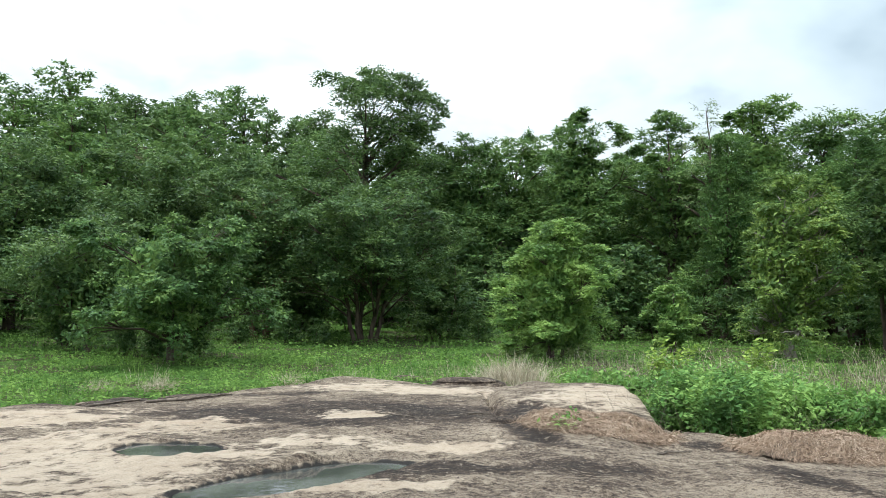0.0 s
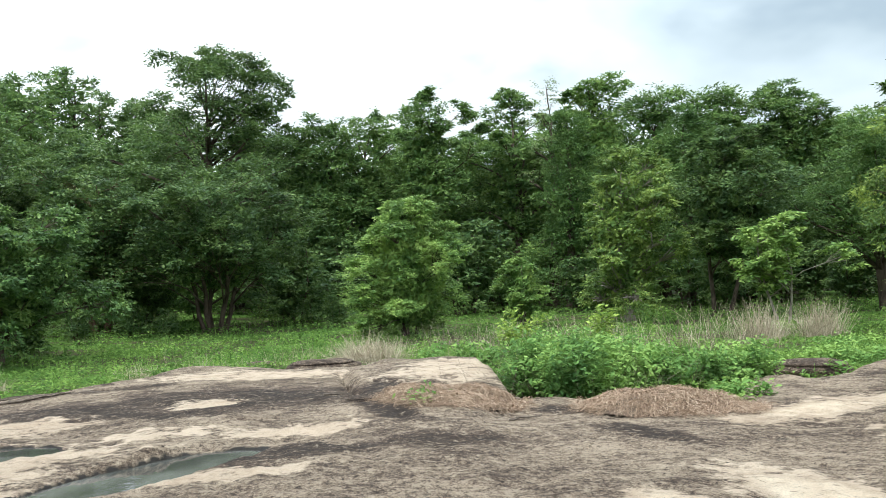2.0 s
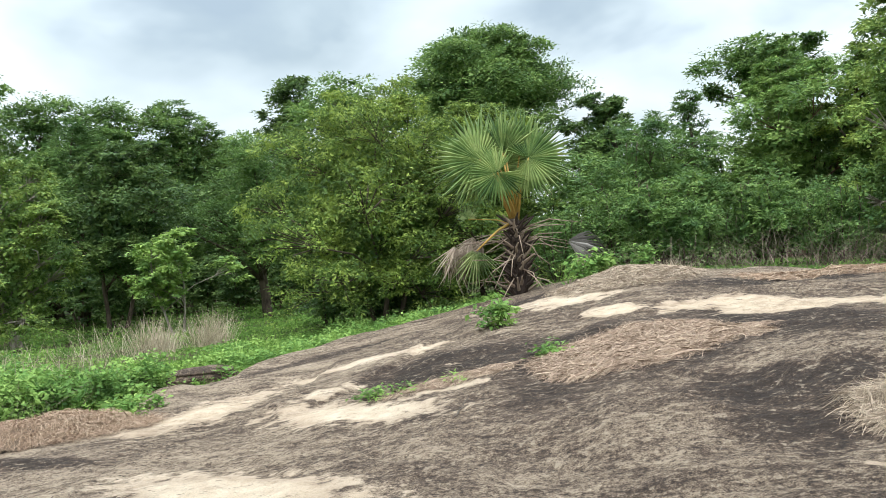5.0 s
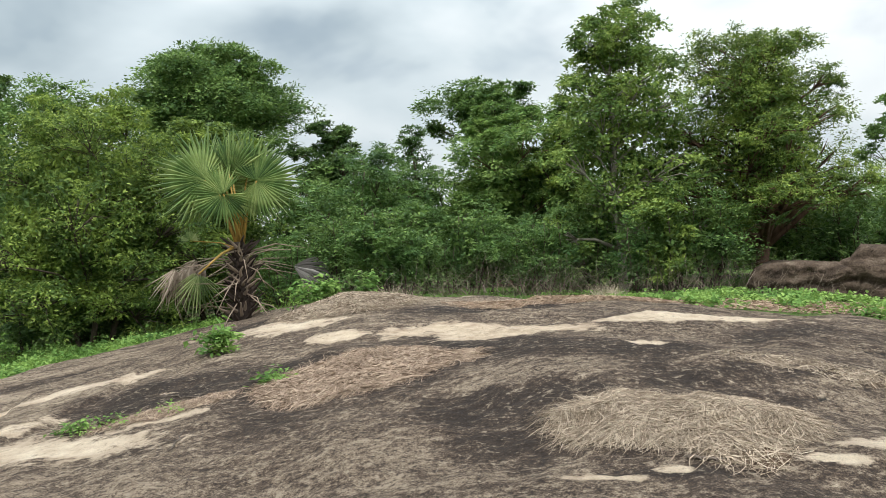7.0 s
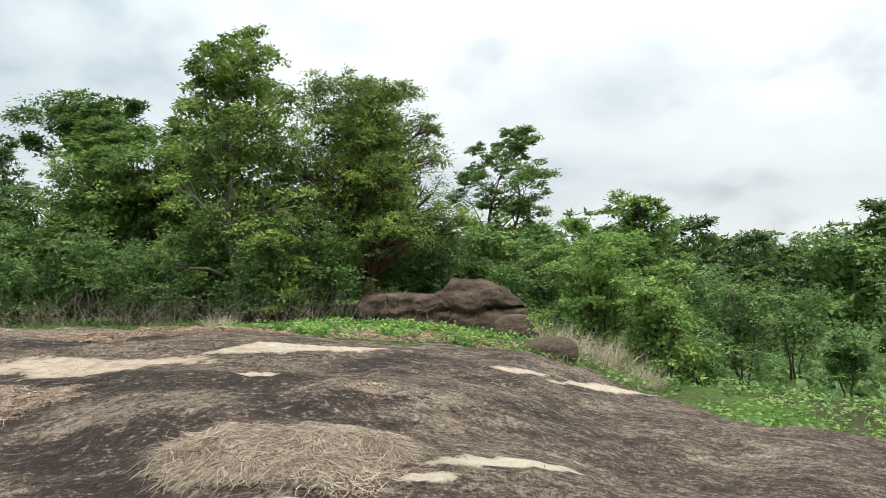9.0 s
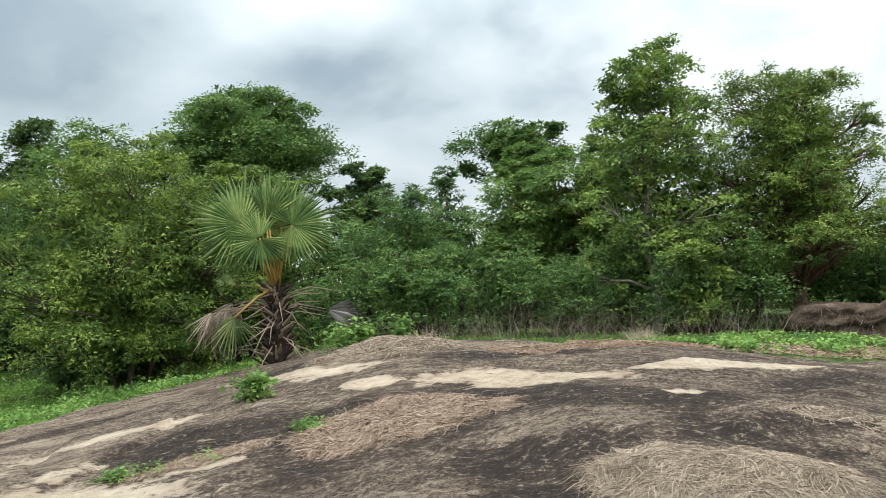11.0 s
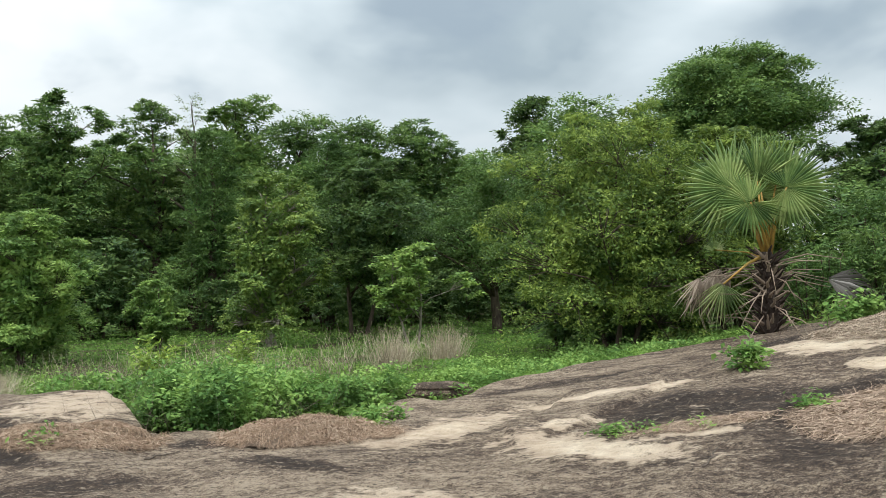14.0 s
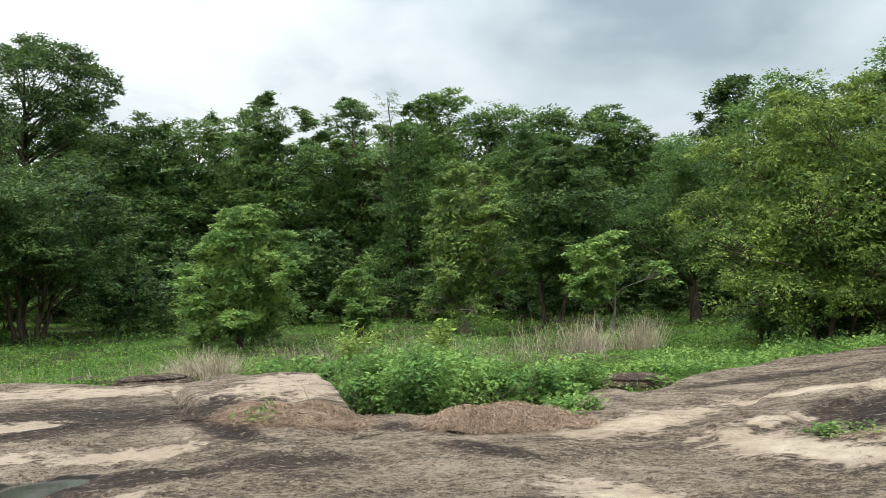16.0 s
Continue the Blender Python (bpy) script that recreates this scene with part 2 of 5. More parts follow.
    base = g.mix(g.ramp(grain, (0.35, 0.25), (0.55, 0.0)), base, (.05, .039, .031))
    h = g.math("ADD", g.math("MULTIPLY", fleck, 0.6), g.math("ADD", g.math("MULTIPLY", rough, 0.6), g.math("MULTIPLY_ADD", grit, 0.3, g.math("MULTIPLY", crumb, 0.4))))
    finish(g, surface(g, base, 0.85, h, 1.0, 0.11, 0.25))
    return m


ROCK = granite_material("weathered_granite")
BOULDER = granite_material("dark_granite", False, -0.03)


def brown_rock_material():
    """Weathered brown rock in level beds, with dark stains and greyish worn tops."""
    m, g = material("brown_bedded_rock")
    pos = g.add("ShaderNodeTexCoord").outputs["Object"]
    lie = g.add("ShaderNodeMapping")
    lie.inputs["Scale"].default_value = (1.0, 1.0, 3.2)
    g.links.new(pos, lie.inputs["Vector"])
    beds = g.noise(lie.outputs["Vector"], 1.6, 7.0, 0.62)
    grit = g.noise(pos, 26.0, 5.0, 0.7)
    fac = g.math("ADD", g.math("MULTIPLY", beds, 0.62), g.math("MULTIPLY", grit, 0.38))
    col = g.ramp(fac, (0.40, (.034, .024, .018)), (0.52, (.092, .066, .048)), (0.62, (.155, .118, .09)), (0.74, (.30, .25, .205)))
    finish(g, surface(g, col, 0.92, fac, 0.9, 0.09, 0.2))
    return m


BROWN_ROCK = brown_rock_material()


def soil_material():
    m, g = material("grassy_soil")
    pos = g.add("ShaderNodeTexCoord").outputs["Object"]
    n = g.noise(pos, 9.0, 6.0, 0.7)
    big = g.noise(pos, 0.35, 4.0)
    green = g.ramp(n, (0.3, (.035, .07, .014)), (0.55, (.08, .16, .028)), (0.75, (.14, .23, .045)))
    earth = g.ramp(n, (0.3, (.034, .027, .017)), (0.7, (.085, .068, .042)))
    col = g.mix(g.ramp(big, (0.43, 0.85), (0.56, 0.05)), green, earth)
    finish(g, surface(g, col, 0.95, n, 0.8, 0.08, 0.1))
    return m


SOIL = soil_material()


def water_material():
    m, g = material("rain_water")
    pos = g.add("ShaderNodeTexCoord").outputs["Object"]
    n = g.noise(pos, 9.0, 3.0)
    col = g.ramp(g.noise(pos, 1.6, 4.0), (0.42, (.045, .047, .042)), (0.6, (.10, .102, .092)))
    b = surface(g, col, 0.03, n, 0.12, 0.01, 0.5)
    b.inputs["IOR"].default_value = 1.33
    finish(g, b)
    return m


WATER = water_material()


# ---------------------------------------------------------------- mesh helpers
def mesh_object(name, verts, faces, mat, parent=None, flat=True, label=""):
    me = bpy.data.meshes.new(name)
    verts = np.asarray(verts, float)
    if isinstance(faces, np.ndarray):
        k = faces.shape[1]
        me.vertices.add(len(verts))
        me.vertices.foreach_set("co", verts.ravel())
        me.loops.add(faces.size)
        me.loops.foreach_set("vertex_index", faces.ravel())
        me.polygons.add(len(faces))
        me.polygons.foreach_set("loop_start", np.arange(0, faces.size, k))
        me.polygons.foreach_set("loop_total", np.full(len(faces), k))
        me.update(calc_edges=True)
    else:
        me.from_pydata(verts.tolist(), [], faces)
    me.polygons.foreach_set("use_smooth", np.full(len(me.polygons), not flat))
    me.materials.append(mat)
    ob = new(name, me)
    if parent is not None:
        ob.parent = parent
    if label:
        tagged(ob, label)
    return ob


class Tubes:
    """Tapered tubes along paths, gathered into one mesh."""

    def __init__(self):
        self.v, self.f = [], []

    def add(self, path, radii, n=6, lumps=0.0, rng=None):
        path = [Vector(p) for p in path]
        base = len(self.v)
        for i, p in enumerate(path):
            d = (path[min(i + 1, len(path) - 1)] - path[max(i - 1, 0)]).normalized()
            a = d.cross(Vector((0.31, 0.95, 0.05))).normalized()
            b = d.cross(a)
            for k in range(n):
                w = 2 * math.pi * k / n
                r = radii[i] * (1 + (lumps * (rng.random() - 0.5) if rng else 0))
                self.v.append(p + a * (r * math.cos(w)) + b * (r * math.sin(w)))
        for i in range(len(path) - 1):
            for k in range(n):
                q = base + i * n
                self.f.append((q + k, q + (k + 1) % n, q + n + (k + 1) % n, q + n + k))
        self.f.append(tuple(base + (len(path) - 1) * n + k for k in range(n)))
        self.f.append(tuple(base + n - 1 - k for k in range(n)))


def unit(v):
    return v / np.maximum(np.linalg.norm(v, axis=-1, keepdims=True), 1e-9)


def leaf_quads(centre, axis, normal, length, width, fold=0.12):
    """A pointed, slightly folded leaf at each centre."""
    axis = unit(axis)
    side = unit(np.cross(normal, axis))
    normal = np.cross(axis, side)
    length, width = np.asarray(length).reshape(-1, 1), np.asarray(width).reshape(-1, 1)
    v = np.stack([centre - axis * length * 0.5, centre + side * width * 0.5 + normal * width * fold - axis * length * 0.05,
                  centre + axis * length * 0.5 - normal * length * 0.08, centre - side * width * 0.5 + normal * width * fold - axis * length * 0.05], axis=1)
    f = np.arange(len(centre) * 4).reshape(-1, 4)
    return v.reshape(-1, 3), f


def blades(base, way, length, width, bend, rng):
    """Thin two-piece blades or stalks from each base along way, bending over."""
    n = len(base)
    way = unit(way)
    side = unit(np.cross(way, rng.normal(size=(n, 3))))
    length, width, bend = (np.asarray(q, float).reshape(-1, 1) * np.ones((n, 1)) for q in (length, width, bend))
    out = unit(np.cross(side, way)) * bend
    mid = base + (way + out * 0.25) * length * 0.55
    tip = base + (way + out) * length * (1 - 0.25 * np.abs(bend))
    v = np.stack([base - side * width / 2, base + side * width / 2, mid + side * width * 0.4, mid - side * width * 0.4, tip + side * width * 0.12, tip - side * width * 0.12], axis=1).reshape(-1, 3)
    k = np.arange(n)[:, None] * 6
    f = np.concatenate([k + np.array([[0, 1, 2, 3]]), k + np.array([[3, 2, 4, 5]])], axis=0)
    return v, f


def joined(parts):
    v, f, base = [], [], 0
    for a, b in parts:
        v.append(a)
        f.append(b + base)
        base += len(a)
    return np.concatenate(v), np.concatenate(f)




# ---------------------------------------------------------------- terrain
def lattice(ix, iy, seed):
    h = (ix.astype(np.int64) * 374761393 + iy.astype(np.int64) * 668265263 + seed * 974634777) & 0xFFFFFFFF
    h = ((h ^ (h >> 13)) * 1274126177) & 0xFFFFFFFF
    return ((h ^ (h >> 16)) & 0xFFFF) / 65535.0


def vnoise(x, y, seed=0):
    """Smooth value noise from -1 to 1."""
    x, y = np.asarray(x, float), np.asarray(y, float)
    ix, iy = np.floor(x), np.floor(y)
    fx, fy = x - ix, y - iy
    fx, fy = fx * fx * (3 - 2 * fx), fy * fy * (3 - 2 * fy)
    a, b = lattice(ix, iy, seed), lattice(ix + 1, iy, seed)
    c, d = lattice(ix, iy + 1, seed), lattice(ix + 1, iy + 1, seed)
    return 2 * ((a * (1 - fx) + b * fx) * (1 - fy) + (c * (1 - fx) + d * fx) * fy) - 1


def fbm(x, y, seed=0, octaves=3):
    total, amp = 0, 1.0
    for k in range(octaves):
        total = total + amp * vnoise(x * 2 ** k, y * 2 ** k, seed + 17 * k)
        amp *= 0.5
    return total


def smooth(u):
    u = np.clip(u, 0, 1)
    return u * u * (3 - 2 * u)


# the rock's rim, seen from the middle of the outcrop: bearing, distance, height
RIM_AZ = [-180, -120, -70, -40, -27, -18, -12, -7, -1, 4, 8, 12, 14.4, 19, 24, 27, 31, 35.5, 39.5, 45, 50, 52.4, 56, 59, 62, 68, 80, 87, 94.5, 100, 103, 106, 112, 125, 150, 180]
RIM_D = [9, 9, 10, 11.2, 11.9, 12.6, 13.2, 14.0, 13.6, 13.1, 12.9, 12.4, 9.9, 9.5, 9.7, 10.4, 11.5, 11.6, 13.1, 13.7, 14.6, 15.0, 15.3, 15.4, 14.9, 13.0, 12.0, 11.6, 11.6, 11.7, 11.7, 11.3, 10.6, 10, 9, 9]
RIM_Z = [-.1, -.1, -.1, -.02, 0, .05, .05, .1, .05, .08, .1, .08, 0, 0, 0, 0, 0, .05, .15, .3, .5, .6, .75, .85, .95, .95, .9, .75, .6, .4, .2, 0, -.2, -.4, -.2, -.1]
# the soil beyond it: bearing by distance
SOIL_AZ = [-180, -90, -40, -22, -8, 4, 20, 38, 46, 52, 60, 90, 100, 108, 125, 150, 180]
SOIL_D = [0, 14, 20, 30, 45, 80, 115, 320, 2600]
SOIL_Z = {
    14: [-.3, -.3, -.15, -.15, -.1, -.12, -.12, -.1, .15, .45, .85, .72, .3, -.35, -.7, -.5, -.3],
    20: [-.4, -.4, -.3, -.3, -.3, -.3, -.3, -.25, -.1, .25, .9, .5, 0, -1.2, -2, -1, -.4],
    30: [-.5, -.5, -.3, -.3, -.3, -.3, -.3, -.3, -.2, .1, .8, .7, -.6, -3, -4.5, -2, -.5],
    45: [-.5, 0, .3, .3, 0, -.2, -.3, -.3, -.3, 0, .6, .3, -2, -6, -9, -4, -.5],
    80: [-1, 3, 9, 10, 7, 3, 0, 0, 0, 0, 0, -1, -6, -12, -15, -8, -1],
    115: [-1, 8, 19, 20.5, 17.5, 9, 2, 0, 0, 0, 0, -3, -10, -17, -20, -10, -1],
    320: [-5, 0, 10, 10, 5, 0, -5, -5, -5, -5, -5, -12, -24, -30, -32, -20, -5],
    2600: [10, 10, 10, 10, 10, 10, 10, 10, 10, 10, 10, 12, 16, 20, 22, 14, 10],
}


def polar(x, y):
    return np.degrees(np.arctan2(x, y)), np.hypot(x, y)


def rim(az):
    az = np.asarray(az, float)
    return np.interp(az, RIM_AZ, RIM_D) + 0.35 * vnoise(az / 2.6, az * 0 + 3, 5) * (np.abs(az) < 140), np.interp(az, RIM_AZ, RIM_Z)


def soil_far(az, d):
    cols = np.array([np.interp(az, SOIL_AZ, SOIL_Z[k]) for k in SOIL_D[1:]])
    d = np.clip(d, 14.01, 2599)
    ds = np.array(SOIL_D[1:], float)
    k = np.clip(np.searchsorted(ds, d) - 1, 0, len(ds) - 2)
    u = (d - ds[k]) / (ds[k + 1] - ds[k])
    u = u * u * (3 - 2 * u)
    pick = np.arange(d.size).reshape(d.shape)
    flat = cols.reshape(len(ds), -1)
    return flat[k.ravel(), pick.ravel()].reshape(d.shape) * (1 - u) + flat[k.ravel() + 1, pick.ravel()].reshape(d.shape) * u


def soil_z(x, y):
    x, y = np.atleast_1d(np.asarray(x, float)), np.atleast_1d(np.asarray(y, float))
    az, d = polar(x, y)
    D, zr = rim(az)
    z = soil_far(az, d)
    z = np.where(d < 20, np.minimum(z, z * smooth((d - D) / 6) + (zr - 0.07) * (1 - smooth((d - D) / 6))), z)
    z = z - 0.5 * smooth((D + 0.2 - d) / 1.2)
    return z + 0.05 * fbm(x / 2.2, y / 2.2, 3) * smooth((d - D) / 2) + 0.6 * vnoise(x / 25, y / 25, 9) * smooth((d - 50) / 60)


# basins that hold rain water: x, y, half length, half width, turn in degrees, depth, height of the lip
BASINS = [(-1.08, 6.78, 0.92, 0.34, 40, 0.07, 0.063), (-2.50, 7.80, 0.46, 0.34, -6, 0.06, 0.080)]


def in_ellipse(x, y, cx, cy, a, b, turn):
    c, s = math.cos(radians(turn)), math.sin(radians(turn))
    u, v = (x - cx) * c + (y - cy) * s, -(x - cx) * s + (y - cy) * c
    return np.sqrt((u / a) ** 2 + (v / b) ** 2)


# joints and cracks: from, to, half width, depth
CRACKS = [(-5.6, 9.0, -1.9, 9.45, .035, .07), (-.9, 8.6, 1.1, 8.4, .03, .06), (1.0, 10.2, 2.0, 9.2, .05, .12), (-4.2, 12.3, -2.3, 12.3, .04, .07), (-1.9, 9.45, -.2, 9.0, .025, .05), (-4.6, 7.6, -3.0, 8.3, .02, .04),
          (4.2, 8.4, 6.4, 7.6, .03, .05), (6.1, 6.0, 8.2, 4.6, .03, .05), (8.3, .2, 10.2, -2.4, .025, .04), (6.9, -.2, 8.6, -1.8, .025, .04), (2.6, 7.2, 4.2, 6.4, .02, .035)]


def crack_gap(x, y, x0, y0, x1, y1):
    """The distance from a wandering line between two points."""
    t = np.clip(((x - x0) * (x1 - x0) + (y - y0) * (y1 - y0)) / ((x1 - x0) ** 2 + (y1 - y0) ** 2), 0, 1)
    return np.hypot(x - x0 - t * (x1 - x0) + .10 * fbm(x * 1.3, y * 1.3, 72), y - y0 - t * (y1 - y0) + .14 * fbm(x * 1.1, y * 1.1, 71))


def rock_z(x, y):
    x, y = np.atleast_1d(np.asarray(x, float)), np.atleast_1d(np.asarray(y, float))
    az, d = polar(x, y)
    D, zr = rim(az)
    u = d / D
    z = zr * smooth(u)
    # swells and sheeting steps of the weathered granite
    z = z + 0.055 * fbm(x / 2.6, y / 2.6, 21) * smooth(d / 3)
    z = z + 0.075 * fbm(x / 1.1, y / 1.9, 23, 2) * smooth((az - 45) / 20) * smooth(d / 4) * smooth((D - d) / 2)
    s = (x * 0.35 + y * 0.94) + 0.5 * fbm(x / 3, y / 3, 31)
    step = (s / 1.7) % 1.0
    z = z + 0.045 * (smooth(step / 0.9) - smooth((step - 0.93) / 0.07)) * smooth(0.5 + 1.2 * vnoise(x / 2.8, y / 2.8, 40)) * smooth(d / 3)
    z = z + 0.012 * fbm(x / 0.35, y / 0.5, 51, 2)
    # pitted, scaly crust
    z = z + (.013 * fbm(x / .17, y / .17, 53, 2) + .012 * np.abs(vnoise(x / .10, y / .10, 57))) * smooth((13 - d) / 4)
    # a raised slab at the meadow's edge, split off by a joint
    q = in_ellipse(x, y, 1.9, 11.1, 1.35, 1.95, -8) + 0.17 * fbm(x * 1.7, y * 1.7, 61)
    z = z + 0.12 * smooth((1.10 - q) / 0.24) * np.clip((y + .25 * x - 9.4) / 2.4, 0, 1)
    z = z - 0.09 * np.exp(-((q - 1.08) / 0.035) ** 2) * (y < 12.3)
    z = z - 0.05 * np.exp(-((np.abs(x * .55 + y * .83 - 9.55 + .12 * fbm(x * 1.5, y * 1.5, 63)) / .035) ** 2)) * smooth((1.1 - q) / .2)
    # low ledges of broken sheet rock on the dome's flank
    q = in_ellipse(x, y, 7.0, 7.2, 1.9, 0.55, 22) + 0.22 * fbm(x * 1.6, y * 1.6, 65)
    z = z + 0.05 * smooth((1.0 - q) / 0.12)
    # cracks
    for (x0, y0, x1, y1, w, dep) in CRACKS:
        z = z - dep * np.exp(-(crack_gap(x, y, x0, y0, x1, y1) / w) ** 2)
    for (cx, cy, a, b, turn, dep, lip) in BASINS:
        q = in_ellipse(x, y, cx, cy, a, b, turn) + 0.16 * fbm(x * 2.1, y * 2.1, 81)
        m = smooth((1.32 - q) / 0.26)
        z = z * (1 - m) + lip * m - dep * smooth((1.10 - q) / 0.16)
    return z - 0.9 * smooth((d - D + 0.15) / 1.3) ** 1.5


def ground_z(x, y):
    """The height of what one stands on, rock or soil."""
    return np.maximum(rock_z(x, y), soil_z(x, y))


def at(az, d):
    return d * math.sin(radians(az)), d * math.cos(radians(az))


def top_z(x, y):
    return float(ground_z(x, y)[0])


# ---------------------------------------------------------------- ground and rock
def build_ground():
    radii = np.concatenate([np.linspace(0.5, 8, 6), np.arange(8.6, 24, 0.35), np.geomspace(24.5, 2600, 70)])
    angles = np.linspace(-math.pi, math.pi, 361)[:-1]
    A, R = np.meshgrid(angles, radii)
    X, Y = R * np.sin(A), R * np.cos(A)
    Z = soil_z(X.ravel(), Y.ravel())
    far = np.hypot(X, Y).ravel()
    Z = np.where(far < rim(polar(X.ravel(), Y.ravel())[0])[0] - 1.0, Z - 1.2, Z)
    Z = Z + 14 * fbm(X.ravel() / 420, Y.ravel() / 420, 77) * smooth((far - 300) / 900)
    v = np.column_stack([X.ravel(), Y.ravel(), Z])
    n, m = len(radii), len(angles)
    i, k = np.meshgrid(np.arange(n - 1), np.arange(m), indexing="ij")
    f = np.stack([i * m + k, i * m + (k + 1) % m, (i + 1) * m + (k + 1) % m, (i + 1) * m + k], axis=-1).reshape(-1, 4)
    v = np.vstack([v, [[0, 0, float(soil_z(0.01, 0.01)[0])]]])
    ob = mesh_object("ground", v, f[:, ::-1].copy(), SOIL, flat=False)
    return tagged(ob, "green weedy meadow soil running out to far woods", "ground", kind="structure")


# pale flaked patches: x, y, half length, half width, turn
FLAKED_LEFT = [(-3.0, 7.0, 1.5, .8, 22), (-4.5, 7.3, 1.9, 1.2, 25), (-2.93, 9.16, .95, .5, 13), (-4.9, 9.7, 1.2, .5, 22), (-.55, 12.75, 1.5, .5, -12), (-.97, 10.1, .36, .34, 7), (-1.24, 8.12, .56, .24, -1),
               (.02, 7.98, .68, .2, 4), (2.2, 11.2, .95, .8, 20), (-.5, 6.28, .6, .15, 4), (-2.3, 6.2, .6, .22, 20), (-6.4, 7.2, 1.2, 1.5, 30)]
FLAKED_FLANK = [(5.09, 7.67, 1.05, .42, 15), (5.27, 5.6, 1.05, .40, -80), (5.78, 6.53, .36, .17, -32), (3.31, 4.76, 1.15, .42, -78), (2.37, 5.0, .45, .16, -56), (9.7, 6.1, .8, .5, -83), (7.49, 6.65, .40, .13, -10), (6.81, 7.36, 1.0, .10, -51), (5.9, 5.0, .4, .14, -60)]
FLAKED_DOME = [(8.87, 3.08, 1.35, .38, -88), (9.83, .92, 1.4, .34, -62), (8.63, 4.78, .36, .22, -89), (8.5, 3.0, .5, .2, -60), (8.17, 1.19, .22, .10, -69), (9.95, -1.56, .42, .10, -86), (10.02, -2.56, .8, .12, -62),
               (5.73, -.94, .72, .17, -65), (4.63, .86, .24, .07, -82), (4.83, .54, .13, .06, -94), (5.22, -.31, .22, .07, -79)]
# black lichen and algae crust; dark rock round two mats, slab's left face
DARK_AREAS = [(7.57, 2.19, 1.5, .75, -79), (5.91, 2.1, .5, .42, -62), (7.27, .13, 1.0, .2, -56), (9.36, .0, .9, .28, -32), (10.6, 3.6, 1.2, .35, -67), (7.88, -1.45, .9, .3, -66), (4.76, .56, .8, .14, -69),
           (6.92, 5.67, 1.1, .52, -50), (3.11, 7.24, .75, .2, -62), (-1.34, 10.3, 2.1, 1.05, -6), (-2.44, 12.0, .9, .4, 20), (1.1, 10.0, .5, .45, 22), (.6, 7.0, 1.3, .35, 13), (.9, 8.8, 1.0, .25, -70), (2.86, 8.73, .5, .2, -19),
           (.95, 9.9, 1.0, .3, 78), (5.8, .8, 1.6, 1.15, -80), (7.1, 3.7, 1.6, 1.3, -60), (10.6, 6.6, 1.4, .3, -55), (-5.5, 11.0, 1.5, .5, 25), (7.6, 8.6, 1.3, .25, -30)]


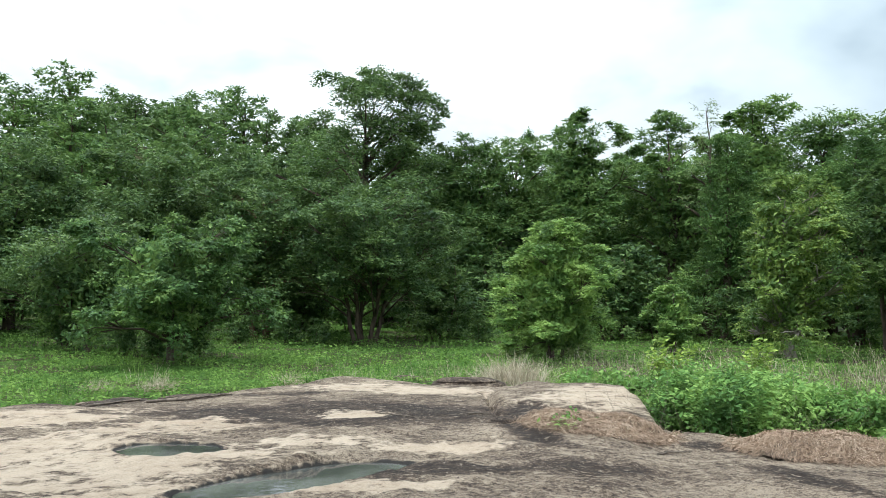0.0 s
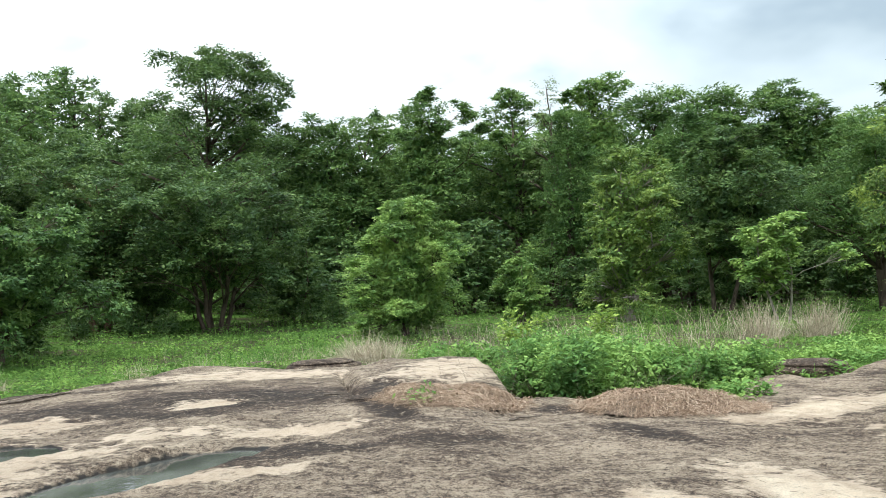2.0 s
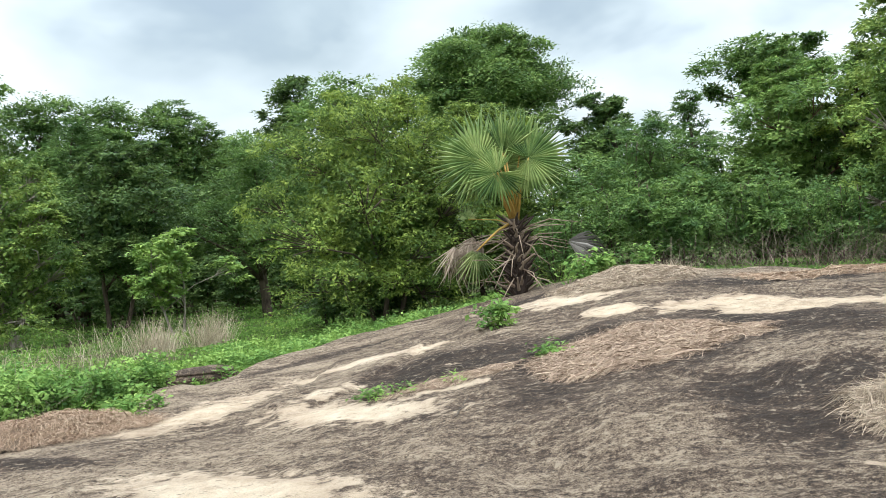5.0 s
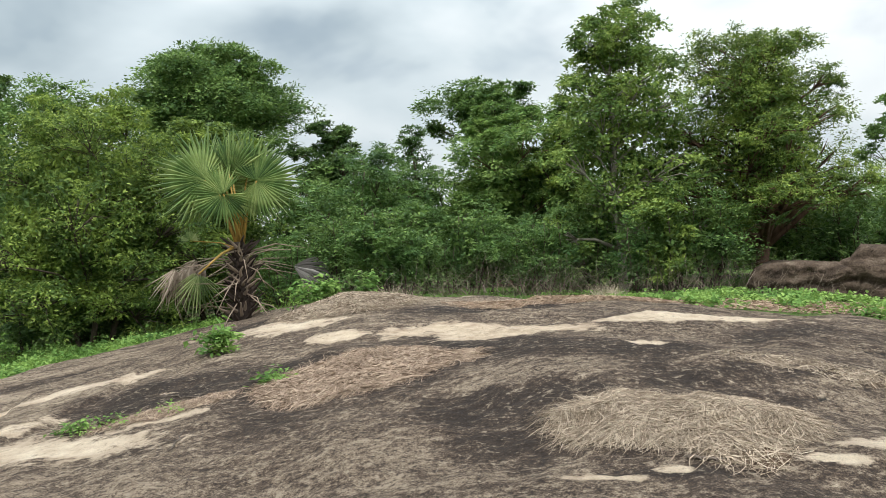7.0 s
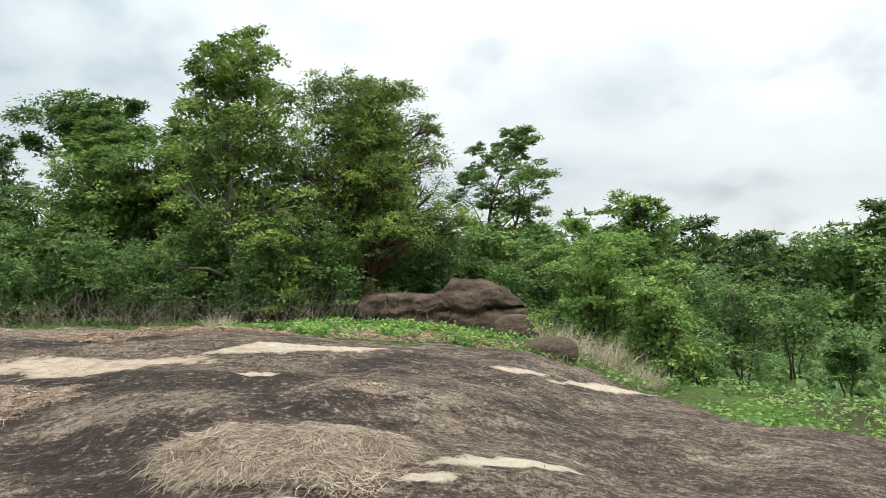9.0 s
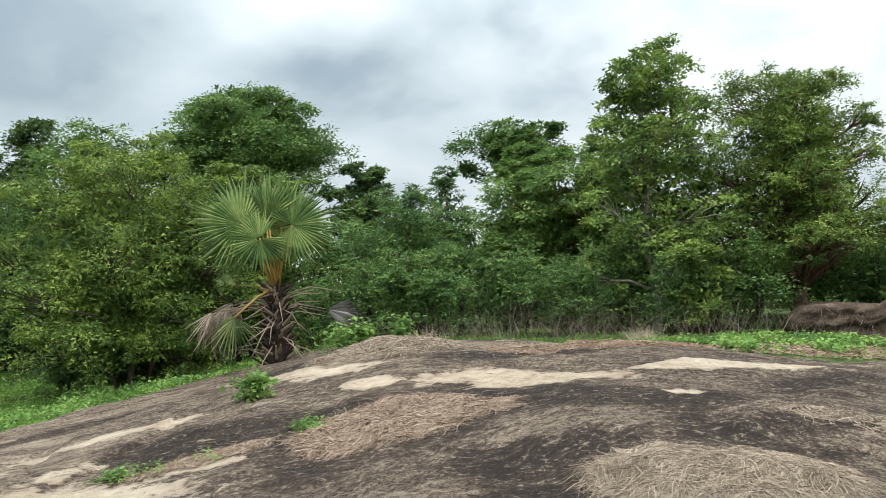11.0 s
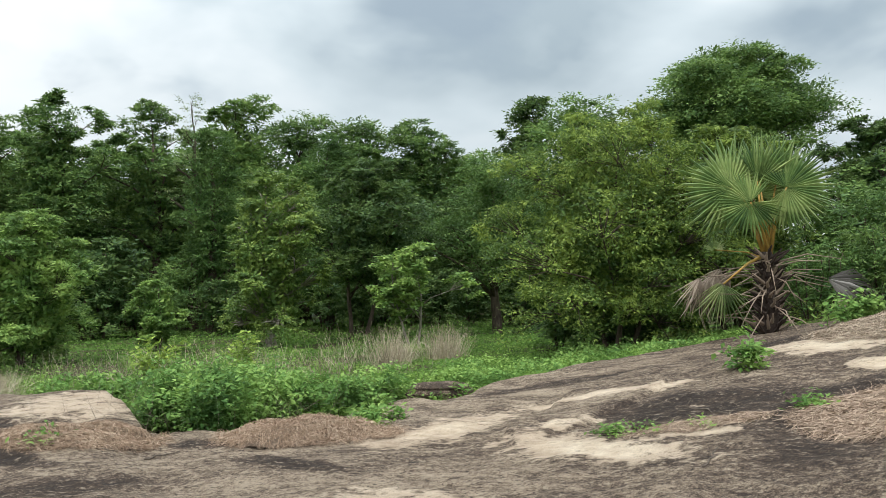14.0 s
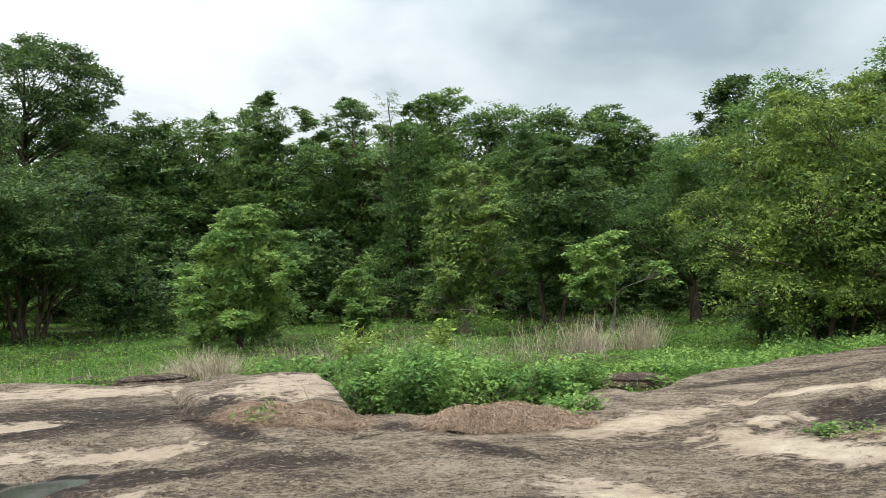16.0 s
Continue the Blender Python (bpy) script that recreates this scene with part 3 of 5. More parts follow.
def build_rock():
    # finest where the outcrop is walked past, coarse behind
    angles = np.radians(np.concatenate([np.arange(-180, -36, 3.0), np.arange(-36, 118, .27), np.arange(118, 180, 3.0)]))
    radii = np.concatenate([np.linspace(.002, 2.2, 9), 2.2 * 1.0092 ** np.arange(1, 219)])
    n, m = len(radii), len(angles)
    A, R = np.meshgrid(angles, radii)
    x, y = (R * np.sin(A)).ravel(), (R * np.cos(A)).ravel()
    z = rock_z(x, y)
    az, d = polar(x, y)
    D, _ = rim(az)
    keep = d < D + 1.1
    i, k = np.meshgrid(np.arange(n - 1), np.arange(m), indexing="ij")
    f = np.stack([i * m + k, (i + 1) * m + k, (i + 1) * m + (k + 1) % m, i * m + (k + 1) % m], axis=-1).reshape(-1, 4)
    f = f[keep[f].all(axis=1)][:, ::-1]
    used = np.unique(f)
    place = np.full(n * m, -1)
    place[used] = np.arange(len(used))
    v = np.column_stack([x, y, z])[used]
    ob = mesh_object("rock_outcrop", v, place[f], ROCK, flat=False)
    field = np.zeros(len(v))
    for few, steep, most in ((FLAKED_LEFT, .8, .76), (FLAKED_FLANK, 1.0, .98), (FLAKED_DOME, 1.8, 1.25)):
        for (cx, cy, a, b, turn) in few:
            q = in_ellipse(v[:, 0], v[:, 1], cx, cy, a, b, turn)
            field = np.maximum(field, np.clip(.5 + (1 - q) * steep, 0, most))
    wet_crack = np.zeros(len(v))
    for (cx, cy, a, b, turn, dep, lip) in BASINS:
        q = in_ellipse(v[:, 0], v[:, 1], cx, cy, a, b, turn) + 0.16 * fbm(v[:, 0] * 2.1, v[:, 1] * 2.1, 81)
        wet_crack = np.maximum(wet_crack, np.clip((1.22 - q) / 0.20, 0, 1))
    # the cracks are coloured dark through the same mask
    for (x0, y0, x1, y1, w, dep) in CRACKS:
        wet_crack = np.maximum(wet_crack, .9 * np.exp(-(crack_gap(v[:, 0], v[:, 1], x0, y0, x1, y1) / w / 1.2) ** 2))
    tone_mask = np.zeros(len(v))
    for (cx, cy, a, b, turn) in DARK_AREAS:
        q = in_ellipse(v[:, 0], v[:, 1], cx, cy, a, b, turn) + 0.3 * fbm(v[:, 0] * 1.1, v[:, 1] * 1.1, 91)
        tone_mask = np.maximum(tone_mask, smooth((1.35 - q) / 0.8))
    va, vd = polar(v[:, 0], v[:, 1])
    # whole rock somewhat darker, more so past bearing 32 and again past 74
    tone_mask = np.maximum(tone_mask, .13 + .16 * smooth((va - 32) / 22) * smooth(vd / 3) + .17 * smooth((va - 74) / 16))
    for key, val in (("flaked", field), ("wet_cracked", wet_crack), ("dark_tone", tone_mask)):
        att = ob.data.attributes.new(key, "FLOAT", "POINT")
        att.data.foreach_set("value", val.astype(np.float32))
    # the way the rock's sheets and water streaks run, round the dome
    wx, wy = v[:, 0] + .35 * fbm(v[:, 0] / 2.5, v[:, 1] / 2.5, 95), v[:, 1] + .35 * fbm(v[:, 0] / 2.5, v[:, 1] / 2.5, 96)
    a, d = np.arctan2(wx + .5, wy + 1.0), np.hypot(wx + .5, wy + 1.0)
    run = np.column_stack([a * 8.0 * .62, d * 1.1, v[:, 2]])
    ob.data.attributes.new("sheet", "FLOAT_VECTOR", "POINT").data.foreach_set("vector", run.astype(np.float32).ravel())
    return tagged(ob, "bare granite outcrop, black lichen streaks and pale flaked patches", "rock", kind="structure")


ground = build_ground()
rock = build_rock()


def build_pool(cx, cy, a, b, turn, dep, lip):
    level = lip - dep * 0.30
    v, f, n = [], [], 48
    v.append((0, 0, 0))
    for ring in (0.5, 1.0):
        for k in range(n):
            w = 2 * math.pi * k / n
            v.append((a * ring * 1.16 * math.cos(w), b * ring * 1.16 * math.sin(w), 0))
    for k in range(n):
        f.append((0, 1 + k, 1 + (k + 1) % n))
        f.append((1 + k, 1 + n + k, 1 + n + (k + 1) % n, 1 + (k + 1) % n))
    ob = mesh_object("rain_pool", v, f, WATER, flat=False)
    ob.matrix_world = pose(cx, cy, level, 0, 0, turn)
    return tagged(ob, "shallow pool of still rain water in the rock", "water", "pools in the rock", "structure")


for basin in BASINS:
    build_pool(*basin)


# ---------------------------------------------------------------- trees
def leaf_tris(centre, axis, normal, length, width):
    """Plain pointed leaves for trees that stand far off."""
    axis = unit(axis)
    side = unit(np.cross(normal, axis))
    length, width = np.asarray(length).reshape(-1, 1), np.asarray(width).reshape(-1, 1)
    v = np.stack([centre - axis * length * 0.5 + side * width * 0.5, centre - axis * length * 0.35 - side * width * 0.5, centre + axis * length * 0.55], axis=1)
    return v.reshape(-1, 3), np.arange(len(centre) * 3).reshape(-1, 3)


def tree(name, seed, h, half, leaf="mid", bark="brown", bottom=0.25, shape="round", masses=13, subs=8, clumps=10, per=11, size=0.14,
         slim=0.5, droop=0.0, airy=0.0, lean=0.0, stems=1, girth=0.03, flatness=0.62, mass=0.40, core=0.12, far=False, ragged=0.18, fine=False, dense=1.5):
    """A tree at the origin: a tapered trunk, limbs that carry masses of foliage, and on each mass smaller lobes made of leaf clumps."""
    rng = np.random.default_rng(seed)
    if not far:
        size, per = size * (0.80 if fine else 0.70), int(per * (1.3 if fine else 1.6))
    else:
        size, per, clumps, mass = size * 0.72, int(per * dense), max(4, round(clumps * .9)), mass * 1.10
    root = new(name)
    root.empty_display_size = 0.3
    zb = bottom * h
    cent, rad = [], []
    tries = 0
    while len(cent) < masses and tries < 3000:
        tries += 1
        v = (len(cent) + rng.random()) / masses if tries < 400 else rng.random()
        if shape == "round":
            prof = math.sqrt(max(0.2, 1 - abs(2 * v - 0.9) ** 2.8 / 1.3))
        elif shape == "dome":
            prof = math.sqrt(max(0.1, 1 - 0.9 * v ** 4.5))
        elif shape == "bush":
            prof = math.sqrt(1 - 0.8 * v ** 2.6) * (0.82 + 0.18 * min(1, v * 4))
        elif shape == "umbrella":
            prof = 0.55 + 0.45 * math.sin(math.pi * min(1, v * 0.75 + 0.15))
        elif shape == "cone":
            prof = 0.18 + 0.82 * (1 - v) ** 0.85
        elif shape == "tall":
            prof = 1.0 - 0.62 * v ** 2.2
        else:
            prof = 0.72 + 0.22 * math.sin(math.pi * v) + 0.08 * math.sin(9 * v)
        w = 2.4 * len(cent) + rng.normal() * 0.7 if tries < 400 else rng.random() * 6.283
        q = mass * half * (0.6 + 0.75 * rng.random()) * (0.78 if v > 0.7 and shape != "tall" else 1.0)
        r = max(0.0, math.sqrt(0.25 + 0.75 * rng.random()) * prof * half * (1 + ragged * rng.normal()) - q * 0.62)
        z = zb + q * 0.5 + v * max(0.1, h - zb - q * 1.15)
        c = np.array([r * math.cos(w) + lean * z, r * math.sin(w), z])
        if cent and min(np.linalg.norm((c - k) / (1, 1, 0.75)) for k in cent) < (0.5 if far else 0.62) * q * (1 + airy):
            continue
        cent.append(c)
        rad.append(q)
    # trunk and limbs
    wood = Tubes()
    prng = random.Random(seed)
    g0 = girth * h
    fork = max(zb * 0.85, 0.15 * h)
    top = h * 0.80
    sub_c, sub_r, sub_w = [], [], []
    for s in range(stems):
        sx, sy = (0, 0) if stems == 1 else (0.09 * half * math.cos(2.4 * s), 0.09 * half * math.sin(2.4 * s))
        kick = (prng.uniform(-.05, .05) * h, prng.uniform(-.05, .05) * h) if stems == 1 else (sx * 2.2, sy * 2.2)
        path, radii = [(sx * 1.2, sy * 1.2, -0.25)], [g0 * 1.35]
        for k in range(8):
            u = k / 7
            z = 0.05 + u * top
            path.append((sx + kick[0] * math.sin(2.6 * u) + lean * z + 0.014 * h * prng.uniform(-1, 1), sy + kick[1] * math.sin(2 * u) + 0.014 * h * prng.uniform(-1, 1), z))
            radii.append(g0 * (1.0 - 0.86 * u) / (1 if stems == 1 else 1.4) + 0.006)
        wood.add(path, radii, 7, 0.2, prng)
        for i, c in enumerate(cent):
            if i % stems != s:
                continue
            zz = min(max(fork, c[2] - 0.6 * math.hypot(c[0] - lean * c[2], c[1]) - 0.3), top)
            u = min(1, max(0, (zz - 0.05) / top))
            j = min(6, int(u * 7))
            w = u * 7 - j
            a = Vector(path[j + 1]).lerp(Vector(path[j + 2]), w)
            r0 = max(0.008, (radii[j + 1] * (1 - w) + radii[j + 2] * w) * 0.55)
            e = Vector(c)
            b = a.lerp(e, 0.5) + Vector((prng.uniform(-.12, .12), prng.uniform(-.12, .12), 0.08 * (e - a).length))
            wood.add([a, b, e], [r0, r0 * 0.65, r0 * 0.3 + .003], 4 if far else 5)
            for t in range(subs):
                d = unit(rng.normal(size=3) * (1, 1, .75) + (0, 0, .42 - droop * .5) + np.array([c[0] - lean * c[2], c[1], 0]) / half * .5)
                q = rad[i] * ((0.46 if far else 0.34) + 0.24 * rng.random())
                p = c + d * rad[i] * (0.55 + 0.5 * rng.random()) * (1, 1, .78)
                sub_c.append(p)
                sub_r.append(q)
                sub_w.append(d)
                if not far or t < 1:
                    wood.add([b.lerp(e, 0.6), e.lerp(Vector(p), 0.6) + Vector((0, 0, 0.04)), Vector(p)], [r0 * 0.4, r0 * 0.25 + 0.003, 0.003], 3)
    mesh_object("trunk", [tuple(v) for v in wood.v], wood.f, BARK[bark], root, flat=False)
    # leaves
    sc, sr, sw = np.array(sub_c), np.array(sub_r), np.array(sub_w)
    L = len(sc)
    way = rng.normal(size=(L, clumps, 3)) * (1, 1, .8) + sw[:, None, :] * .55
    way[..., 2] += 0.42 - droop * 0.5
    way = unit(way)
    reach = sr[:, None, None] * (0.62 + 0.48 * rng.random((L, clumps, 1)))
    knot = sc[:, None, :] + way * reach * np.array([1, 1, 0.66])
    cs = np.clip(sr[:, None, None, None] * 0.30, size * 0.8, size * 2.4)
    spread = rng.normal(size=(L, clumps, per, 3)) * cs * np.array([1, 1, 0.36 + 0.9 * droop])
    if droop:
        spread[..., 2] -= np.abs(rng.normal(size=(L, clumps, per))) * droop * cs[..., 0] * 1.6
    c = (knot[:, :, None, :] + spread).reshape(-1, 3)
    out = np.broadcast_to(way[:, :, None, :], (L, clumps, per, 3)).reshape(-1, 3)
    n = len(c)
    normal = unit(out * (1 - flatness) + np.array([0, 0, 1.0]) * flatness + rng.normal(size=(n, 3)) * (0.38 if fine else 0.28))
    axis = unit(spread.reshape(-1, 3) / size * 2 + out * 0.5 + rng.normal(size=(n, 3)) * 0.5 - np.array([0, 0, 1.0]) * (0.3 + 2.4 * droop))
    ln = size * (0.6 + 0.8 * rng.random(n))
    k = int(core * n)
    if k:
        w = unit(rng.normal(size=(k, 3))) * rng.random((k, 1)) ** 0.5 * np.array([0.55 * half, 0.55 * half, 0.38 * (h - zb)])
        w = w + np.array([0, 0, zb + 0.46 * (h - zb)])
        w[:, 0] += lean * w[:, 2]
        c = np.vstack([c, w])
        normal = np.vstack([normal, unit(rng.normal(size=(k, 3)))])
        axis = np.vstack([axis, unit(rng.normal(size=(k, 3)))])
        ln = np.concatenate([ln, size * 1.9 * np.ones(k)])
    keep = c[:, 2] > 0.05
    wd = ln[keep] * slim * (0.8 + 0.4 * rng.random(keep.sum()))
    v, f = (leaf_quads if fine else leaf_tris)(c[keep], axis[keep], normal[keep], ln[keep] * (1 if fine else 1.15), wd * (1 if fine else 1.35))
    mesh_object("crown", v, f, LEAF[leaf], root)
    return root


def stand(ob, az, d, turn=0.0, scale=1.0, sink=0.05):
    x, y = at(az, d)
    ob.matrix_world = pose(x, y, top_z(x, y) - sink, 0, 0, turn) @ Matrix.Scale(scale, 4)
    return ob


def again(ob, az, d, turn, scale=1.0, sink=0.05):
    x, y = at(az, d)
    return copy_thing(ob, pose(x, y, top_z(x, y) - sink, 0, 0, turn) @ Matrix.Scale(scale, 4))


TREES = [
    # label, bearing, distance, then the tree's own make
    ("low spreading tree with light green leaves in the meadow", -22.7, 26, dict(h=3.9, half=2.7, leaf="deep", shape="umbrella", bottom=.12, size=.13, masses=19, droop=.12)),
    ("small tree with layered light green leaves hanging low", -17.8, 21.5, dict(h=3.65, half=2.3, leaf="mid", shape="umbrella", bottom=.14, size=.12, masses=28, mass=.3, ragged=.3, flatness=.45, droop=.12, girth=.025)),
    ("spreading dark green tree with a forked trunk", -12, 32, dict(h=6.0, half=3.3, leaf="deep", shape="umbrella", bottom=.08, masses=32, stems=2, bark="red", size=.15)),
    ("umbrella-shaped tree on several dark stems", -5.2, 29.5, dict(h=5.5, half=3.5, leaf="deep", shape="umbrella", bottom=.20, masses=34, stems=5, girth=.02, size=.14, mass=.34)),
    ("tall tree with an airy crown above the woods", -4.4, 42, dict(h=12.6, half=4.6, leaf="deep", shape="round", bottom=.40, masses=46, airy=.0, size=.18, mass=.22, core=0, far=True, subs=8, clumps=9, ragged=.2, dense=1.6)),
    ("dark broadleaved tree at the meadow's edge", -27, 36, dict(h=7.2, half=3.0, leaf="deep", bottom=.06, masses=19, size=.18, far=True, subs=9)),
    ("dark broadleaved tree at the meadow's edge", -33, 31, dict(h=6.6, half=3.0, leaf="deep", bottom=.06, masses=19, size=.18, far=True, subs=9)),
    ("dense green tree under the wooded hill", -20, 41, dict(h=7.9, half=3.3, leaf="deep", bottom=.12, masses=22, size=.19, far=True, subs=9, mass=.36)),
    ("dense green tree under the wooded hill", -14, 43, dict(h=8.3, half=3.3, leaf="deep", bottom=.12, masses=22, size=.19, far=True, subs=9, mass=.36)),
    ("dense dark tree in the wood's edge", -9, 46, dict(h=8.9, half=3.2, leaf="mid", bottom=.12, masses=22, size=.2, far=True, subs=9, mass=.36)),
    ("dense dark tree in the wood's edge", 2, 43, dict(h=9.6, half=3.0, leaf="mid", shape="dome", bottom=.06, masses=26, size=.19, far=True, subs=9, mass=.34)),
    ("dark tall tree with a thin airy top", 9.2, 41, dict(h=10.5, half=2.7, leaf="mid", shape="dome", bottom=.04, masses=34, size=.18, mass=.30, far=True, subs=9, ragged=.25)),
    ("dark tall tree with a thin airy top", 5.0, 45, dict(h=10.3, half=3.2, leaf="mid", shape="dome", bottom=.06, masses=24, size=.19, mass=.32, far=True, subs=9, ragged=.25)),
    ("dark narrow tree with a ragged top", 15.0, 42, dict(h=10.7, half=2.3, leaf="mid", bottom=.06, shape="dome", masses=30, size=.17, mass=.32, far=True, ragged=.25)),
    ("thin feathery tree with bare upper twigs", 17.3, 37, dict(h=10.3, half=1.1, leaf="pale", bottom=.5, shape="cone", masses=12, subs=6, clumps=4, per=5, size=.12, slim=.3, airy=.2, core=0, far=True)),
    ("tall tree with an airy yellowish crown", 20.6, 42, dict(h=11.1, half=2.7, leaf="fresh", shape="dome", bottom=.3, masses=28, airy=.05, size=.18, mass=.32, far=True, ragged=.25)),
    ("tall feathery green tree with layered sprays", 18.6, 36, dict(h=8.6, half=2.1, leaf="feather", bottom=.04, shape="cone", masses=26, subs=9, size=.13, slim=.34, flatness=.85, far=True, mass=.36)),
    ("tall dense green tree in the wood's edge", 24.8, 40, dict(h=10.1, half=3.1, leaf="mid", bottom=.06, masses=26, size=.18, far=True, subs=9, mass=.34)),
    ("feathery green tree with pointed sprays", 26.2, 35.5, dict(h=8.2, half=2.0, leaf="feather", bottom=.08, shape="cone", masses=24, subs=9, size=.13, slim=.34, flatness=.75, far=True, mass=.36)),
    ("tall dense green tree in the wood's edge", 28.6, 41, dict(h=9.9, half=3.0, leaf="mid", bottom=.2, masses=26, size=.18, far=True, subs=9, mass=.34)),
    ("tall dense green tree in the wood's edge", 32.2, 42, dict(h=9.9, half=3.0, leaf="mid", bottom=.22, masses=26, size=.18, far=True, subs=9, mass=.34)),
    ("bright green tree in the wood's edge", 35.8, 43, dict(h=8.7, half=3.0, leaf="fresh", bottom=.25, masses=24, size=.18, far=True, subs=9, mass=.34)),
    ("round light green bushy tree in the meadow", 7.6, 23.5, dict(h=3.95, half=1.9, leaf="plume", shape="bush", bottom=.0, masses=30, subs=11, clumps=9, per=12, size=.12, slim=.38, stems=4, girth=.014, mass=.34, flatness=.5, ragged=.12, core=.25)),
    ("small light green bush at the wood's foot", 15.2, 27, dict(h=2.4, half=.88, leaf="plume", shape="bush", bottom=.02, masses=9, size=.11, stems=3, girth=.016)),
    ("yellow-green tree with a dense low crown", 22.2, 27, dict(h=5.65, half=1.9, leaf="olive", bottom=.03, shape="column", masses=27, subs=8, clumps=9, size=.115, bark="pale", droop=.1, mass=.33, ragged=.2)),
    ("dark glossy tree with a leaning reddish trunk", 28.0, 29.5, dict(h=6.5, half=2.3, leaf="deep", bottom=.24, masses=20, size=.15, bark="brown", lean=.12, subs=9, girth=.016, stems=2)),
    ("light green leafy shrub in front of dark woods", 31.8, 24.5, dict(h=3.2, half=1.4, leaf="plume", bottom=.3, masses=14, subs=7, clumps=6, per=8, size=.15, slim=.6, bark="pale", airy=.25, girth=.016, core=0, lean=-.12, stems=2, mass=.3, ragged=.3)),
    ("broad feathery tree in front of the woods", 37.5, 31, dict(h=6.4, half=2.7, leaf="feather", bottom=.24, masses=24, subs=9, size=.13, slim=.34, flatness=.85, far=True, mass=.34)),
    ("broad drooping tree with yellow-green leaves", 45.3, 20.5, dict(h=5.75, half=3.1, leaf="yellow", shape="bush", bottom=.04, masses=48, subs=10, clumps=9, per=11, size=.112, slim=.42, droop=.10, mass=.28, stems=3, girth=.016, core=.32, ragged=.20)),
    ("broad drooping tree with yellow-green leaves", 52.6, 21.5, dict(h=5.2, half=2.3, leaf="yellow", shape="bush", bottom=.0, masses=30, subs=10, clumps=9, per=11, size=.112, slim=.42, droop=.10, mass=.30, stems=2, girth=.018, core=.32, ragged=.20)),
    ("narrow dark tree standing above the woods", 39.8, 38, dict(h=10.3, half=1.35, leaf="deep", bottom=.3, shape="column", masses=16, size=.19, mass=.52, far=True)),
    ("large round-topped dark green tree", 52.6, 32, dict(h=9.6, half=3.35, leaf="mid", shape="dome", bottom=.56, masses=52, size=.125, per=20, subs=10, clumps=9, mass=.30, far=True, core=.3, ragged=.06, slim=.6, droop=.06)),
    ("green tree behind the drooping one", 43.5, 35, dict(h=9.3, half=2.8, leaf="fresh", bottom=.25, masses=22, size=.17, far=True, subs=9)),
    ("round dark tree behind the palm", 60.6, 29, dict(h=5.8, half=1.6, leaf="deep", shape="dome", bottom=.15, masses=22, size=.14, mass=.36)),
    ("feathery light green small tree", 63.4, 22.5, dict(h=4.0, half=1.8, leaf="feather", bottom=.03, masses=19, subs=8, clumps=9, size=.11, slim=.34, flatness=.6, stems=3, girth=.014, mass=.36)),
    ("thin feathery tree with sparse upper sprays", 66.3, 26, dict(h=5.0, half=1.5, leaf="feather", bottom=.06, shape="cone", masses=17, subs=8, clumps=7, size=.11, slim=.3, airy=.15)),
    ("dark flat-topped tree above the thicket", 71.5, 32, dict(h=7.5, half=2.2, leaf="mid", bottom=.68, shape="umbrella", masses=20, size=.15, far=True, subs=9, mass=.32)),
    ("light green tree with a forked reddish trunk", 72.2, 24, dict(h=5.2, half=1.85, leaf="fresh", bottom=.2, masses=20, size=.13, bark="red", stems=2, girth=.018)),
    ("small tree in the thicket", 76.3, 23.5, dict(h=5.5, half=1.4, leaf="yellow", bottom=.08, shape="column", masses=17, size=.125, airy=.1)),
    ("slender tree with a pale trunk and fresh leaves", 80.2, 20, dict(h=6.75, half=1.95, leaf="olive", shape="tall", bottom=.14, masses=46, subs=8, clumps=8, per=10, size=.112, slim=.6, bark="pale", girth=.016, mass=.34, core=.03, ragged=.12, flatness=.4, droop=.06)),
    ("dense bushy tree with small leaves and a dark trunk", 88.6, 22, dict(h=6.4, half=2.75, leaf="yellow", shape="tall", bottom=.18, masses=62, subs=9, clumps=9, per=12, size=.095, slim=.42, droop=.10, bark="red", mass=.28, ragged=.07, core=.06)),
    ("small leafy bush at the foot of a tree", 82.9, 18, dict(h=2.0, half=.66, leaf="yellow", bottom=.05, masses=8, clumps=8, size=.10, stems=3, girth=.016)),
    ("leaning sparse tree with dark stems", 96.4, 30, dict(h=6.9, half=1.9, leaf="mid", bottom=.36, masses=26, subs=7, clumps=8, size=.12, flatness=.4, airy=.15, lean=.2, turn=-97, stems=2, girth=.018, mass=.30, core=0, ragged=.3)),
    ("light green shrub beside the boulder", 104.0, 16.6, dict(h=2.9, half=1.25, leaf="plume", shape="bush", bottom=.0, masses=16, subs=8, clumps=8, size=.095, slim=.45, stems=4, girth=.012)),
    ("dark rounded tree below the outcrop", 106.4, 24, dict(h=4.6, half=2.0, leaf="fresh", bottom=.04, masses=20, subs=9, size=.125, mass=.36)),
    ("yellow-green bush below the outcrop", 108.2, 15.2, dict(h=2.15, half=.95, leaf="plume", shape="bush", bottom=.0, masses=14, subs=8, clumps=8, size=.09, stems=3, girth=.012)),
]
made = {}
for k, (label, az, d, make) in enumerate(TREES):
    bushy = make["h"] < 3
    turn = make.pop("turn", 0 if "lean" in make else 37 * k)
    ob = tree("bush" if bushy else "tree", 100 + k, fine=d < 21, **make)
    stand(ob, az, d, turn)
    tagged(ob, label, "bush" if bushy else "tree", "trees round the outcrop")
    made[k] = ob

